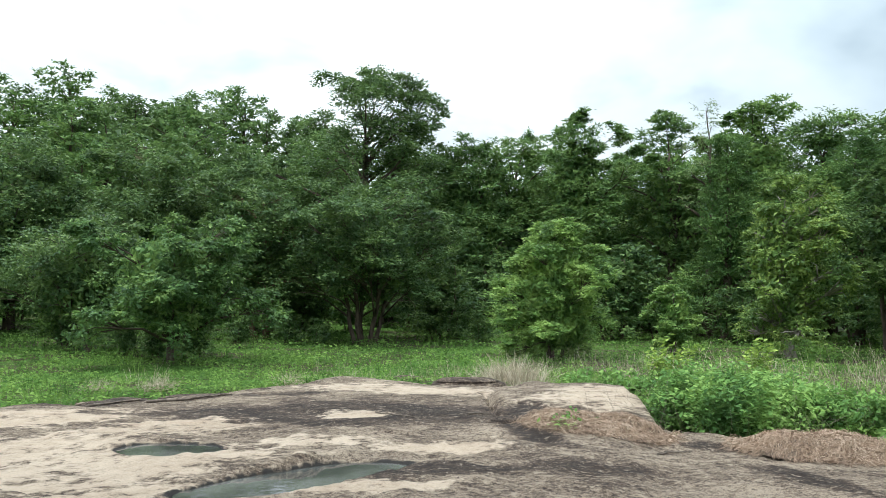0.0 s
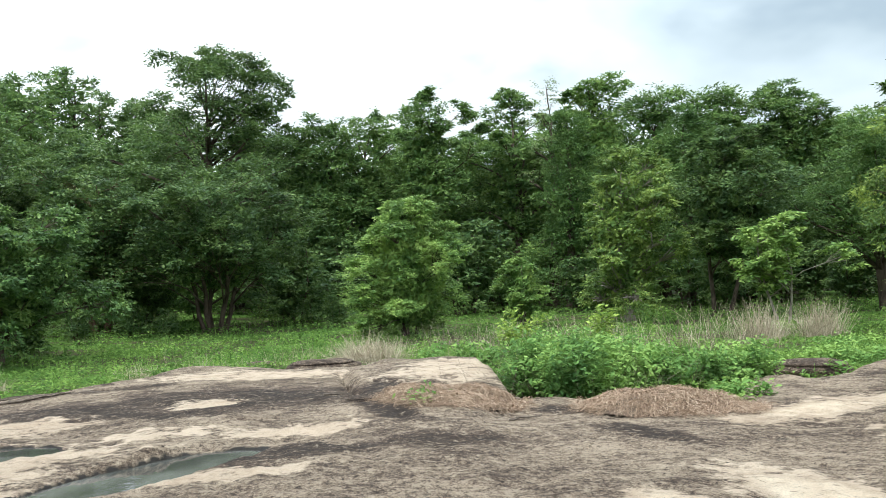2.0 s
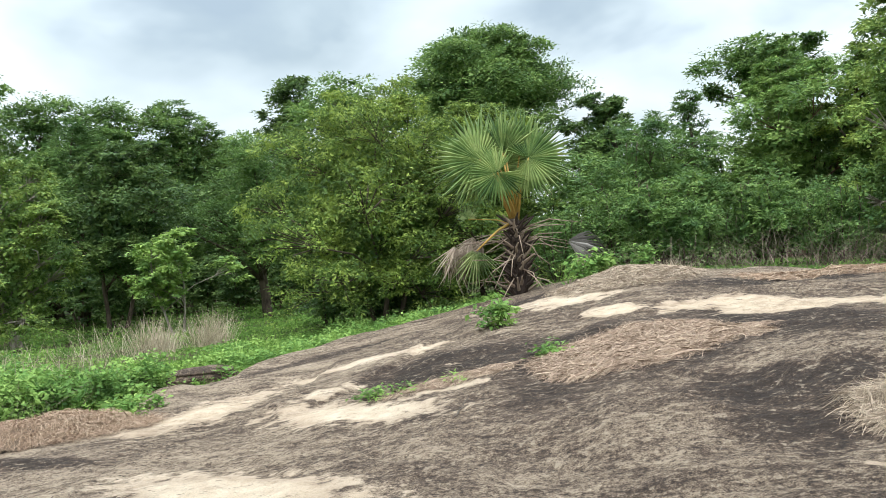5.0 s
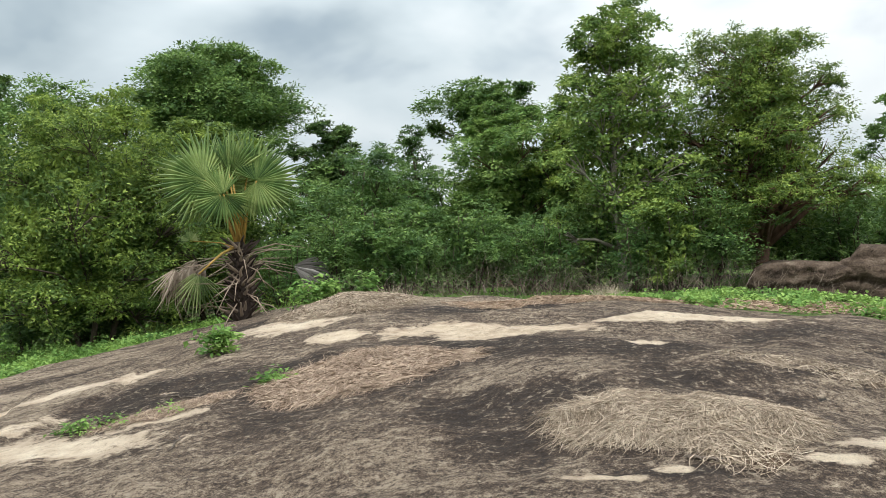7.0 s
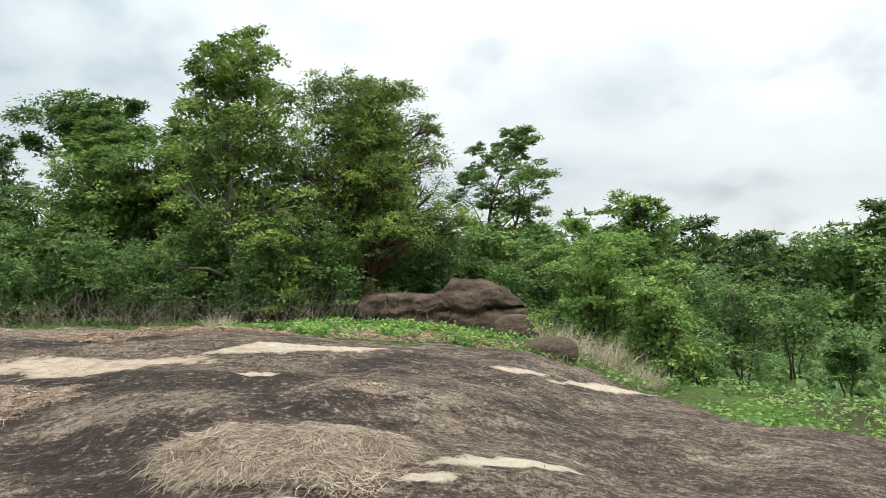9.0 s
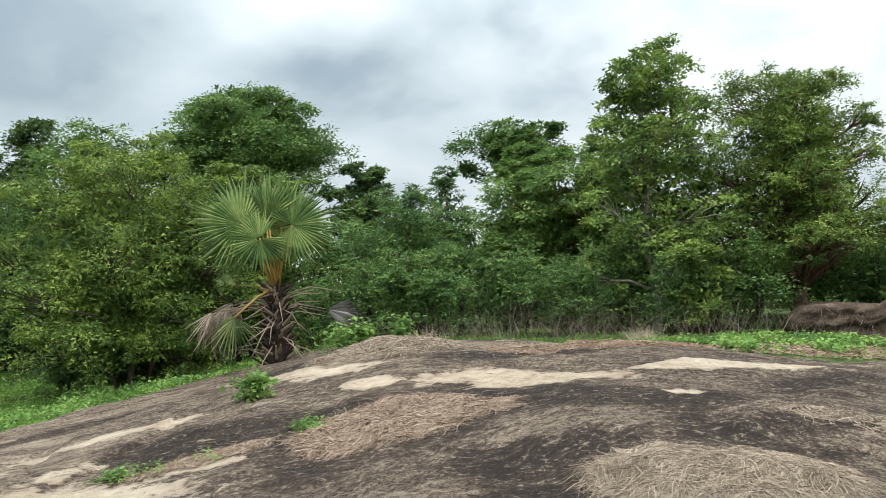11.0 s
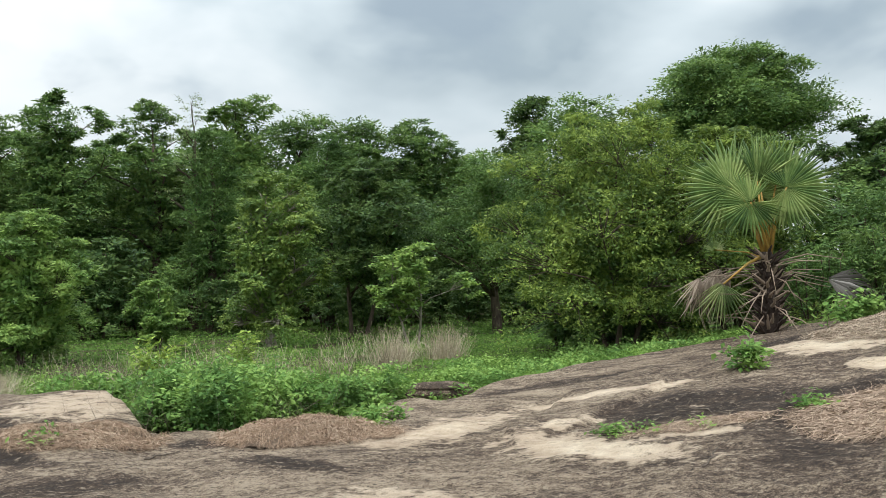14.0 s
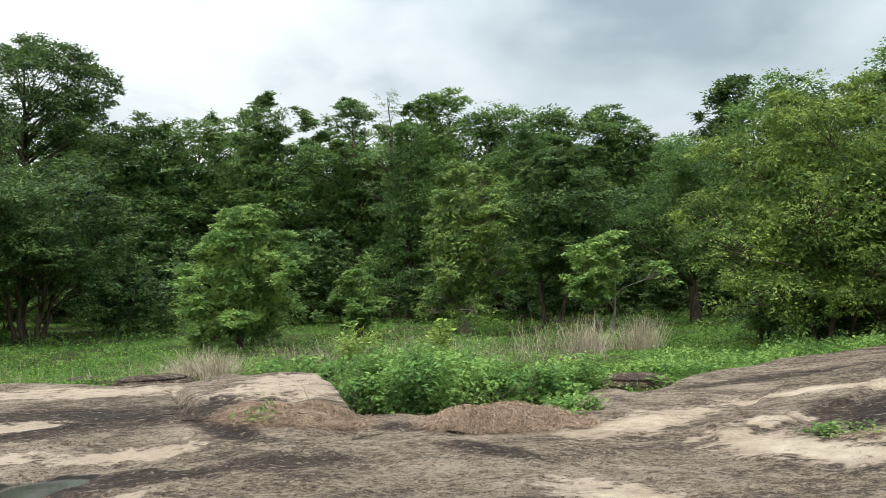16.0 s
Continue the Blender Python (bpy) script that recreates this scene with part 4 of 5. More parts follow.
for az, d, turn, s in ((7.3, 49, 80, 1.08), (12.2, 48, 200, 1.02), (-1.2, 50, 140, 1.0), (17.5, 47, 20, 1.0), (38.5, 46, 60, .9), (42, 45, 170, .85)):
    again(made[10], az, d, turn, s)

# thicket at the foot of the woods
rng = random.Random(5)
thick = [tree("bush", 300, 2.4, 1.25, leaf="deep", bottom=.04, masses=11, subs=7, clumps=7, per=7, size=.14, stems=3, girth=.016, far=True, dense=1.2),
         tree("bush", 301, 2.1, 1.2, leaf="fresh", bottom=.04, masses=11, subs=7, clumps=7, per=7, size=.135, stems=3, girth=.016, far=True, dense=1.2),
         tree("bush", 302, 1.7, 1.0, leaf="feather", bottom=.04, masses=10, subs=7, clumps=7, per=9, size=.12, slim=.4, stems=3, girth=.014, far=True, ragged=.35, dense=1.2),
         tree("bush", 303, 2.2, 1.1, leaf="mid", bottom=.03, masses=12, subs=7, clumps=7, per=8, size=.088, slim=.5, stems=4, girth=.010, far=True, ragged=.35, airy=.15, dense=1.2),
         tree("bush", 304, 1.9, 1.1, leaf="feather", bottom=.03, masses=11, subs=6, clumps=7, per=8, size=.082, slim=.42, stems=5, girth=.010, far=True, ragged=.4, airy=.3, dense=1.2)]
for ob, lab in zip(thick, ("dark leafy bush in the thicket", "green leafy bush in the thicket", "feathery green bush in the thicket", "small-leaved green bush in the thicket", "thin twiggy green bush in the thicket")):
    tagged(ob, lab, "bush", "thicket at the wood's foot")
stand(thick[0], 1.0, 38)
stand(thick[1], 64.5, 20)
stand(thick[2], 78, 21.5)
stand(thick[3], 70, 19)
stand(thick[4], 75, 18.5)
spots = []
for az in range(-36, 29, 2):
    spots.append((az + rng.uniform(-1, 1), rng.uniform(33, 40) if az < 26 else rng.uniform(32, 35), rng.choice((0, 0, 1)), rng.uniform(.9, 1.7)))
for az in range(-36, 27, 3):
    spots.append((az + rng.uniform(-1.5, 1.5), rng.uniform(42, 50), 0, rng.uniform(1.8, 2.6)))
for az in range(28, 54, 2):
    spots.append((az + rng.uniform(-.6, .6), rng.uniform(44, 47), 0, rng.uniform(1.5, 2.1)))
    spots.append((az + rng.uniform(-.6, .6), rng.uniform(36, 40), 0, rng.uniform(1.0, 1.4)))
for az in range(57, 87, 2):
    spots.append((az + rng.uniform(-.8, .8), rng.uniform(18.2, 22), rng.choice((3, 3, 4, 4, 2)), rng.uniform(.5, 1.2)))
for az in range(58, 100, 3):
    spots.append((az + rng.uniform(-1, 1), rng.uniform(24, 28), rng.choice((1, 3, 3)), rng.uniform(1.3, 2.0)))
for az in (93, 95.5, 98, 100.5):
    spots.append((az, rng.uniform(24, 27), rng.choice((3, 3)), rng.uniform(1.0, 1.4)))
for az, d, s in ((50.5, 26, 1.0), (53, 26, 1.1), (55.5, 25, 1.0), (41.5, 22, .62), (43.5, 22.6, .75), (45.5, 22.2, .8), (47.5, 22.5, .72), (49.5, 22.0, .6), (44.4, 21.0, .5), (46.8, 20.8, .45), (-20.5, 24, .5), (-16.2, 23.5, .5), (-18.6, 23, .45), (-13.5, 27.5, .5), (-10.3, 29, .55), (-8.2, 28, .42), (-.6, 33, .8), (1.2, 31, .6), (2.6, 29.5, .5), (-24, 27, .6)):
    spots.append((az, d, 0, s))
for az, d, s in ((104.5, 18, .9), (107, 19, .9), (110.5, 17, .8), (113, 21, 1.2), (110, 27, 1.5), (116, 24, 1.1), (119, 20, .8), (122, 27, 1.2), (126, 23, .9)):
    spots.append((az, d, rng.choice((3, 4, 2)), s))
for az, d, kind, s in spots:
    again(thick[kind], az, d, rng.uniform(0, 360), s)

# woods on the hill and behind the front rows
woods = [tree("tree", 400, 7.0, 3.0, leaf="far", bottom=.08, masses=12, subs=6, clumps=5, per=6, size=.44, core=.04, far=True, dense=1.3),
         tree("tree", 401, 8.0, 2.8, leaf="mid", bottom=.1, masses=12, subs=6, clumps=5, per=6, size=.44, core=.04, far=True, dense=1.3),
         tree("tree", 402, 6.0, 3.0, leaf="deep", bottom=.08, masses=12, subs=6, clumps=5, per=6, size=.44, core=.04, far=True, dense=1.3)]
for ob in woods:
    tagged(ob, "broadleaved tree in the dense woods", "tree", "trees of the far woods")
stand(woods[0], -30, 60)
stand(woods[1], -24, 70)
stand(woods[2], -18, 66)
spots = []
for d, step in ((54, 4.2), (63, 5.4), (73, 4.6), (84, 3.8), (95, 3.0), (106, 2.3), (116, 1.9)):
    az = -40.0
    while az < (14 if d > 60 else 45):
        if (d > 60 and az < 3) or (d < 60 and az > -6):
            spots.append((az + rng.uniform(-1, 1), d + rng.uniform(-4, 4), rng.uniform(.8, 1.25) if d > 60 else rng.uniform(1.15, 1.5)))
        az += step
spots.append((-17.8, 92, 1.35))
for az in range(75, 96, 6):
    spots.append((az, rng.uniform(34, 40), rng.uniform(.55, .75)))
for az in range(98, 132, 4):
    again(thick[rng.choice((0, 1, 3))], az + rng.uniform(-1, 1), rng.uniform(33, 40), rng.uniform(0, 360), rng.uniform(1.7, 2.3))
    for d in (56, 72, 95):
        spots.append((az + rng.uniform(-2, 2), d + rng.uniform(-5, 5), rng.uniform(.6, .9)))
for az, d, s in spots:
    again(rng.choice(woods), az, d, rng.uniform(0, 360), s, 0.2)


def far_woods():
    """The canopy of the valley and the low hills out to the horizon, as clumps of foliage."""
    r = np.random.default_rng(77)
    n = 5200
    az = np.radians(r.uniform(48, 165, n))
    d = 110 * (1900 / 110) ** r.random(n)
    x, y = d * np.sin(az), d * np.cos(az)
    z = soil_z(x, y) + 14 * fbm(x / 420, y / 420, 77) * smooth((d - 300) / 900)
    parts = []
    size = np.clip(d * 0.011, 2.2, 14)
    for k in range(9):
        way = unit(r.normal(size=(n, 3)) * (1, 1, .6) + (0, 0, .35))
        c = np.column_stack([x, y, z + 2.5]) + way * size[:, None] * (1, 1, .55)
        parts.append(leaf_quads(c, r.normal(size=(n, 3)), way + r.normal(size=(n, 3)) * .3, size * 1.5, size * 1.2))
    v, f = joined(parts)
    ob = mesh_object("far_woods", v, f, LEAF["far"])
    return tagged(ob, "hazy green woods on low hills at the horizon", "woods", kind="stuff")


far_woods()


# ---------------------------------------------------------------- the palm
def palm_material(name, dark, mid, light, through):
    return leaf_material(name, dark, mid, light, through, 0.4)


PALM_GREEN = palm_material("palm_leaf", (.06, .11, .038), (.15, .235, .075), (.32, .41, .16), .26)
PALM_OLD = palm_material("yellowing_palm_leaf", (.10, .15, .05), (.20, .275, .10), (.36, .42, .20), .2)
PALM_DEAD = straw_material("dead_palm_leaf", (.20, .16, .125), (.38, .31, .25), (.55, .47, .39))
PALM_GREY = straw_material("grey_dead_palm_leaf", (.06, .055, .05), (.14, .13, .12), (.28, .265, .25))
PETIOLE = straw_material("orange_petiole", (.20, .12, .03), (.38, .24, .06), (.30, .30, .09), 0.5)
PETIOLE_DRY = straw_material("dry_petiole", (.13, .095, .07), (.27, .21, .16), (.36, .30, .24))
BOOT = bark_material("leaf_base_fibre", (.014, .010, .008), (.085, .062, .052))


def fan_blade(name, parent, mat, R, seed, span=300, segs=32, sag=0.12, crumple=0.0, split=0.44):
    """A pleated fan of narrow segments round the petiole's tip (origin), opening along +x, facing +z."""
    r = random.Random(seed)
    v, f = [], []
    for k in range(segs):
        a0 = radians(-span / 2 + span * k / segs)
        a1 = radians(-span / 2 + span * (k + 1) / segs)
        am = (a0 + a1) / 2
        edge = abs(am) / radians(span / 2)
        length = R * (1 - 0.28 * edge ** 2) * r.uniform(.78, 1.08)
        s = split * R * (1 - 0.2 * edge)
        tipd = -sag * length * r.uniform(.4, 1.6) - crumple * length * r.uniform(0, 1.2)
        tw = am + r.uniform(-.09, .09) + crumple * r.uniform(-.5, .5)
        if r.random() < 0.09:
            tipd -= 0.45 * length
            length *= 0.85
        cup = -0.10 * R
        b = len(v)
        ridge = 0.022 * R

        def p(a, q, dz):
            return (q * math.cos(a), q * math.sin(a), dz + cup * (q / R) ** 2)
        v += [p(am, 0.02, 0), p(a0, s, -ridge), p(am, s, ridge - crumple * .1 * R * r.random()), p(a1, s, -ridge),
              p(am + (tw - am) * .5 - 0.018, (s + length) * .53, tipd * .22 - ridge), p(am + (tw - am) * .5, (s + length) * .53, tipd * .22 + ridge * .4), p(am + (tw - am) * .5 + 0.018, (s + length) * .53, tipd * .22 - ridge),
              p(tw, length, tipd)]
        f += [(b, b + 1, b + 2), (b, b + 2, b + 3), (b + 1, b + 4, b + 5, b + 2), (b + 2, b + 5, b + 6, b + 3), (b + 4, b + 7, b + 5), (b + 5, b + 7, b + 6)]
    return mesh_object(name, v, f, mat, parent)


def build_palm():
    x, y = at(54.7, 14.6)
    z = top_z(x, y) - 0.12
    root = new("fan_palm")
    tr = Tubes()
    pr = random.Random(8)
    H = 1.42
    tr.add([(0, 0, -.2), (0, 0, .25), (.02, 0, .6), (.02, .01, 1.0), (.0, .0, H)], [.17, .16, .14, .115, .085], 10, .2, pr)
    mesh_object("trunk", [tuple(q) for q in tr.v], tr.f, BOOT, root, flat=False)
    # stubs of cut and rotted leaf stalks in a spiral
    for k in range(110):
        u = k / 110
        w = k * 2.4
        zz = 0.05 + u * (H - 0.1)
        r0 = .18 - .07 * u
        ln = pr.uniform(.12, .34)
        c = Tubes()
        a = Vector((r0 * .8 * math.cos(w), r0 * .8 * math.sin(w), zz))
        o = Vector((math.cos(w), math.sin(w), pr.uniform(.35, 1.1))).normalized()
        c.add([a, a + o * ln * .5, a + o * ln + Vector((pr.uniform(-.05, .05), pr.uniform(-.05, .05), .02))], [.034, .024, .010], 5, .3, pr)
        mesh_object("leaf_base", [tuple(q) for q in c.v], c.f, BOOT if pr.random() < .62 else PETIOLE_DRY, root)
    heart = Vector((0, 0, H - .05))
    # living crown: stalks rise from the heart, each ends in an open fan turned to the light
    left, near, up = Vector((-.578, .816, 0)), Vector((-.816, -.578, 0)), Vector((0, 0, 1))

    def fan_leaf(hub, out, tip, R, span, seed, mat=PALM_GREEN, stem=PETIOLE, name="frond", thick=.03, low=.02, reach=.12, **kw):
        rootob = new(name)
        rootob.parent = root
        at_hub = heart + left * hub[0] + up * hub[1] + near * hub[2]
        o = (left * out[0] + up * out[1] + near * reach).normalized()
        face = near + up * tip + left * pr.uniform(-.3, .3)
        face = (face - o * face.dot(o)).normalized()
        foot = heart + Vector((pr.uniform(-.05, .05), pr.uniform(-.05, .05), pr.uniform(-.12, .0) + low - .02))
        t = Tubes()
        bow = left * (-.10 * hub[0]) + up * (.04 if hub[1] > 0 else .10)
        t.add([foot, foot.lerp(at_hub, .5) + bow, at_hub], [thick, thick * .65, thick * .4], 5)
        mesh_object("petiole", [tuple(q) for q in t.v], t.f, stem, rootob, flat=False)
        blade = fan_blade("blade", rootob, mat, R, seed, **{"span": span, "segs": max(8, int(span / 7.5)), "sag": .07, "split": .5, **kw})
        blade.matrix_local = Matrix.Translation(at_hub) @ Matrix((o, face.cross(o), face)).transposed().to_4x4()

    fans = [((.52, 1.10, .10), (.9, .35), .3, 1.02, 290), ((.45, 1.15, -.2), (.45, .9), .5, .95, 240), ((.55, .95, -.1), (1.0, -.25), .2, .85, 200),
            ((.22, .82, .45), (.55, -.25), .25, .72, 320), ((-.32, 1.06, .12), (-.75, .1), .25, .88, 300), ((-.18, 1.2, -.1), (-.3, .95), .45, .85, 230),
            ((-.25, .9, .05), (-.7, -.6), .15, .72, 200), ((.08, 1.2, -.05), (.05, 1.0), .5, .85, 220), ((.2, 1.0, -.4), (.2, .95), .5, .95, 240),
            ((-.3, 1.0, -.4), (-.8, .5), .5, .9, 230), ((.5, .95, -.4), (.9, .4), .5, .95, 230)]
    for k, (hub, out, tip, R, span) in enumerate(fans):
        fan_leaf(hub, out, tip, R, span, 50 + k)
    fan_leaf((.12, 1.2, .05), (.12, 1.0), .2, .75, 45, 80)
    # the yellowing leaf that hangs on its thick orange stalk
    fan_leaf((.66, -.46, .46), (-.05, -1.0), .25, .86, 115, 90, PALM_OLD, thick=.034, sag=.03, split=.30, crumple=.06, reach=.05)
    fan_leaf((.72, -.42, .38), (.35, -1.0), .2, .78, 85, 91, PALM_OLD, PETIOLE_DRY, thick=.02, sag=.05, split=.24, crumple=.14, reach=.05)
    fan_leaf((.80, .10, .0), (.1, .9), .3, .26, 200, 92, PALM_OLD, PETIOLE, thick=.016, sag=.4, crumple=.3)
    # dead leaves collapsed beside the trunk, and grey ones flung out over the crest
    for k, hub in enumerate(((.90, -.36, .08), (.80, -.28, -.05), (1.0, -.44, -.10), (.72, -.20, -.15), (1.04, -.34, .10), (.60, -.30, -.2))):
        fan_leaf(hub, (pr.uniform(.05, .7), -1.0), pr.uniform(0, .6), pr.uniform(.6, .85), 85, 100 + k, PALM_DEAD, PETIOLE_DRY, "dead_frond", .015, low=-.15 - .05 * k, reach=pr.uniform(-.2, .3), sag=.12, crumple=.40, segs=13, split=.28)
    fan_leaf((-.86, -.40, .12), (-1.0, -.20), .9, .85, 100, 120, PALM_GREY, PETIOLE_DRY, "dead_frond", .012, low=-.25, sag=.22, crumple=.28, split=.40)
    fan_leaf((-.90, -.46, .10), (-1.0, -.45), .9, .75, 80, 121, PALM_GREY, PETIOLE_DRY, "dead_frond", .012, low=-.3, sag=.2, crumple=.35, split=.38)
    fan_leaf((-.98, -.55, .15), (-.8, -.8), .5, .6, 80, 122, PALM_DEAD, PETIOLE_DRY, "dead_frond", .012, low=-.35, sag=.2, crumple=.3, split=.5)
    # bare dry stalks sticking out and down
    for k in range(38):
        w = radians(k * 360 / 38 + pr.uniform(-9, 9))
        zz = pr.uniform(.25, H - .15)
        ln = pr.uniform(.45, 1.0)
        o = Vector((math.cos(w), math.sin(w), pr.uniform(-.85, .35))).normalized()
        a = Vector((.1 * math.cos(w), .1 * math.sin(w), zz))
        c = Tubes()
        e = a + o * ln - Vector((0, 0, .12 * ln))
        e.z = max(e.z, 0.03)
        c.add([a, a + o * ln * .5 + Vector((pr.uniform(-.05, .05), pr.uniform(-.05, .05), pr.uniform(-.06, .06))), e], [.013, .010, .005], 5)
        mesh_object("dry_stalk", [tuple(q) for q in c.v], c.f, PETIOLE_DRY, root, flat=False)
    root.matrix_world = pose(x, y, z, 0, 0, 0)
    return tagged(root, "young fan palm with green crown and hanging dead leaves", "palm")


build_palm()


# ---------------------------------------------------------------- boulders and ledges
def stone(name, az, d, sx, sy, sz, seed, label, mat=BOULDER, sink=0.25, turn=0.0, layers=0.0, flat_top=0.0, hump=None, lift=0.0):
    n, m = 56, 34
    v, f = [], []
    r = np.random.default_rng(seed)
    for i in range(m + 1):
        th = math.pi * i / m
        for k in range(n):
            w = 2 * math.pi * k / n
            q = 1 / (abs(math.cos(w)) ** 2.6 + abs(math.sin(w)) ** 2.6) ** (1 / 2.6)
            cz = math.cos(th)
            s = math.sin(th) ** 0.7
            v.append((q * s * math.cos(w), q * s * math.sin(w), math.copysign(abs(cz) ** (1 - .45 * flat_top), cz)))
    v = np.array(v)
    a, b, c = v[:, 0] * sx, v[:, 1] * sy, v[:, 2] * sz
    wob = 0.10 * fbm(a * 1.6 + seed, b * 1.6 + c * 1.3, seed) + 0.03 * fbm(a * 6 + c * 4, b * 6 - c * 5, seed + 3)
    k = 1 + wob
    if layers:
        k = k - layers * np.exp(-(((c / sz * 2.1 + .25 * vnoise(a * 1.2, b * 1.2, seed)) % 1.0 - 0.5) / 0.10) ** 2)
    if hump:
        c = c * (1 + hump * smooth((a / sx + .1) / .5) * (v[:, 2] > 0)) - 0
    P = np.column_stack([a * k, b * k, c * (1 + wob * .7) + sz * (1 - sink)])
    for i in range(m):
        for j in range(n):
            f.append((i * n + j, (i + 1) * n + j, (i + 1) * n + (j + 1) % n, i * n + (j + 1) % n))
    ob = mesh_object(name, P, f, mat, flat=False)
    x, y = at(az, d)
    ob.matrix_world = pose(x, y, top_z(x, y) - 0.12 + lift, 0, 0, turn)
    return tagged(ob, label, "rock")


def long_boulder():
    """A long weathered boulder: a low back, a higher hump towards one end and a level crack along its face."""
    n, m = 150, 64
    u, th = np.meshgrid(np.linspace(0, 1, n), np.linspace(0, math.pi, m), indexing="ij")
    u, th = u.ravel(), th.ravel()
    end = np.clip(1 - np.abs(2 * u - 1) ** 9, 0, 1) ** .5
    top = np.interp(u, [0, .06, .25, .44, .51, .56, .74, .86, .94, 1], [1.0, 1.18, 1.14, 1.08, 1.14, 1.44, 1.36, 1.16, .98, .8])
    x = (u - .5) * 4.15
    y = -.85 * end * np.sign(np.cos(th)) * np.abs(np.cos(th)) ** .40
    z = top * (.25 + .75 * end) * np.sin(th) ** .38
    front = (np.cos(th) > 0) * 1.0
    seam = .60 + .10 * smooth((u - .3) / .5) + .05 * vnoise(x * 1.4, x * 0, 5)
    y = y + front * (.26 * np.exp(-((z - seam) / .028) ** 2) + .13 * smooth((seam - z) / .06) * smooth((z - .05) / .3) * (1 - .5 * u))
    edge = .56 - (z - .75) * .30
    y = y + front * .06 * np.exp(-((u - edge) / .010) ** 2) * smooth((z - .72) / .12) * (u > .4)
    z = z - .03 * np.exp(-((u - edge) / .014) ** 2) * smooth((z - .9) / .1)
    y = y + front * (.09 * fbm(x * 1.7, z * 2.6, 12) + .035 * fbm(x * 6, z * 9, 14)) * end
    z = z + .05 * fbm(x * 1.5, y * 2.2, 16) * end + .012 * fbm(x * 8, y * 8, 18)
    i, k = np.meshgrid(np.arange(n - 1), np.arange(m - 1), indexing="ij")
    f = np.stack([i * m + k, (i + 1) * m + k, (i + 1) * m + k + 1, i * m + k + 1], axis=-1).reshape(-1, 4)
    ob = mesh_object("boulder", np.column_stack([x, y, z]), f, BROWN_ROCK, flat=False)
    px, py = at(93.6, 19.6)
    ob.matrix_world = pose(px, py, .05, 0, 0, -93.6)
    return tagged(ob, "long brown granite boulder with a hump and a level crack", "rock")


long_boulder()
stone("boulder", 98.6, 18.3, .6, .6, .38, 12, "brown broken rock at the end of the long boulder", BROWN_ROCK, turn=-80, layers=.03)
stone("boulder", 101.0, 13.2, .45, .4, .26, 13, "small brown rock at the outcrop's rim", BROWN_ROCK, turn=-100)
stone("rock_ledge", 33.3, 12.2, .48, .32, .24, 14, "flat dark layered rock among weeds", turn=-30, layers=.16, flat_top=.9)
stone("rock_ledge", 1.7, 14.2, .66, .35, .2, 15, "flat dark rock ledge behind the outcrop's rim", turn=-2, layers=.15, flat_top=.9)
stone("rock_ledge", -15.5, 12.7, .7, .3, .09, 16, "thin dark slab at the outcrop's rim", turn=8, layers=.15, flat_top=.9)
for az, d, sx, sy, sz, turn, k in ((45.6, 8.25, .34, .16, .06, -40, 31), (48.4, 8.3, .40, .17, .07, -48, 32), (51.6, 8.15, .30, .18, .06, -60, 33), (54.0, 8.1, .34, .14, .07, -52, 34), (56.9, 8.75, .30, .16, .06, -70, 35)):
    stone("rock_slab", az, d, sx, sy, sz, k, "thin broken sheet of dark rock on the dome's flank", sink=.4, turn=turn, layers=.12, flat_top=.9)
for az, d, sx, sy, sz, turn, k in ((3.6, 10.5, .42, .16, .07, 60, 41), (4.9, 9.75, .46, .17, .07, 40, 42), (6.6, 9.2, .42, .15, .08, 10, 43), (9.0, 8.85, .40, .12, .06, -8, 44), (5.6, 10.35, .36, .16, .08, 35, 45)):
    stone("rock_slab", az, d, sx, sy, sz, k, "broken dark ledge at the foot of a raised slab", sink=.45, turn=turn, layers=.13, flat_top=.9)
for az, d, sx, sy, sz, turn, k in ((-20.5, 12.2, .62, .22, .07, 14, 51), (-24.5, 11.9, .5, .2, .06, 22, 52), (-10.8, 13.0, .45, .2, .06, 4, 53)):
    stone("rock_ledge", az, d, sx, sy, sz, k, "thin dark slab at the outcrop's rim", turn=turn, layers=.13, flat_top=.9)
stone("rock_ledge", -2.3, 17.0, .35, .3, .12, 17, "low brown stone in the grass", turn=8, flat_top=.6)


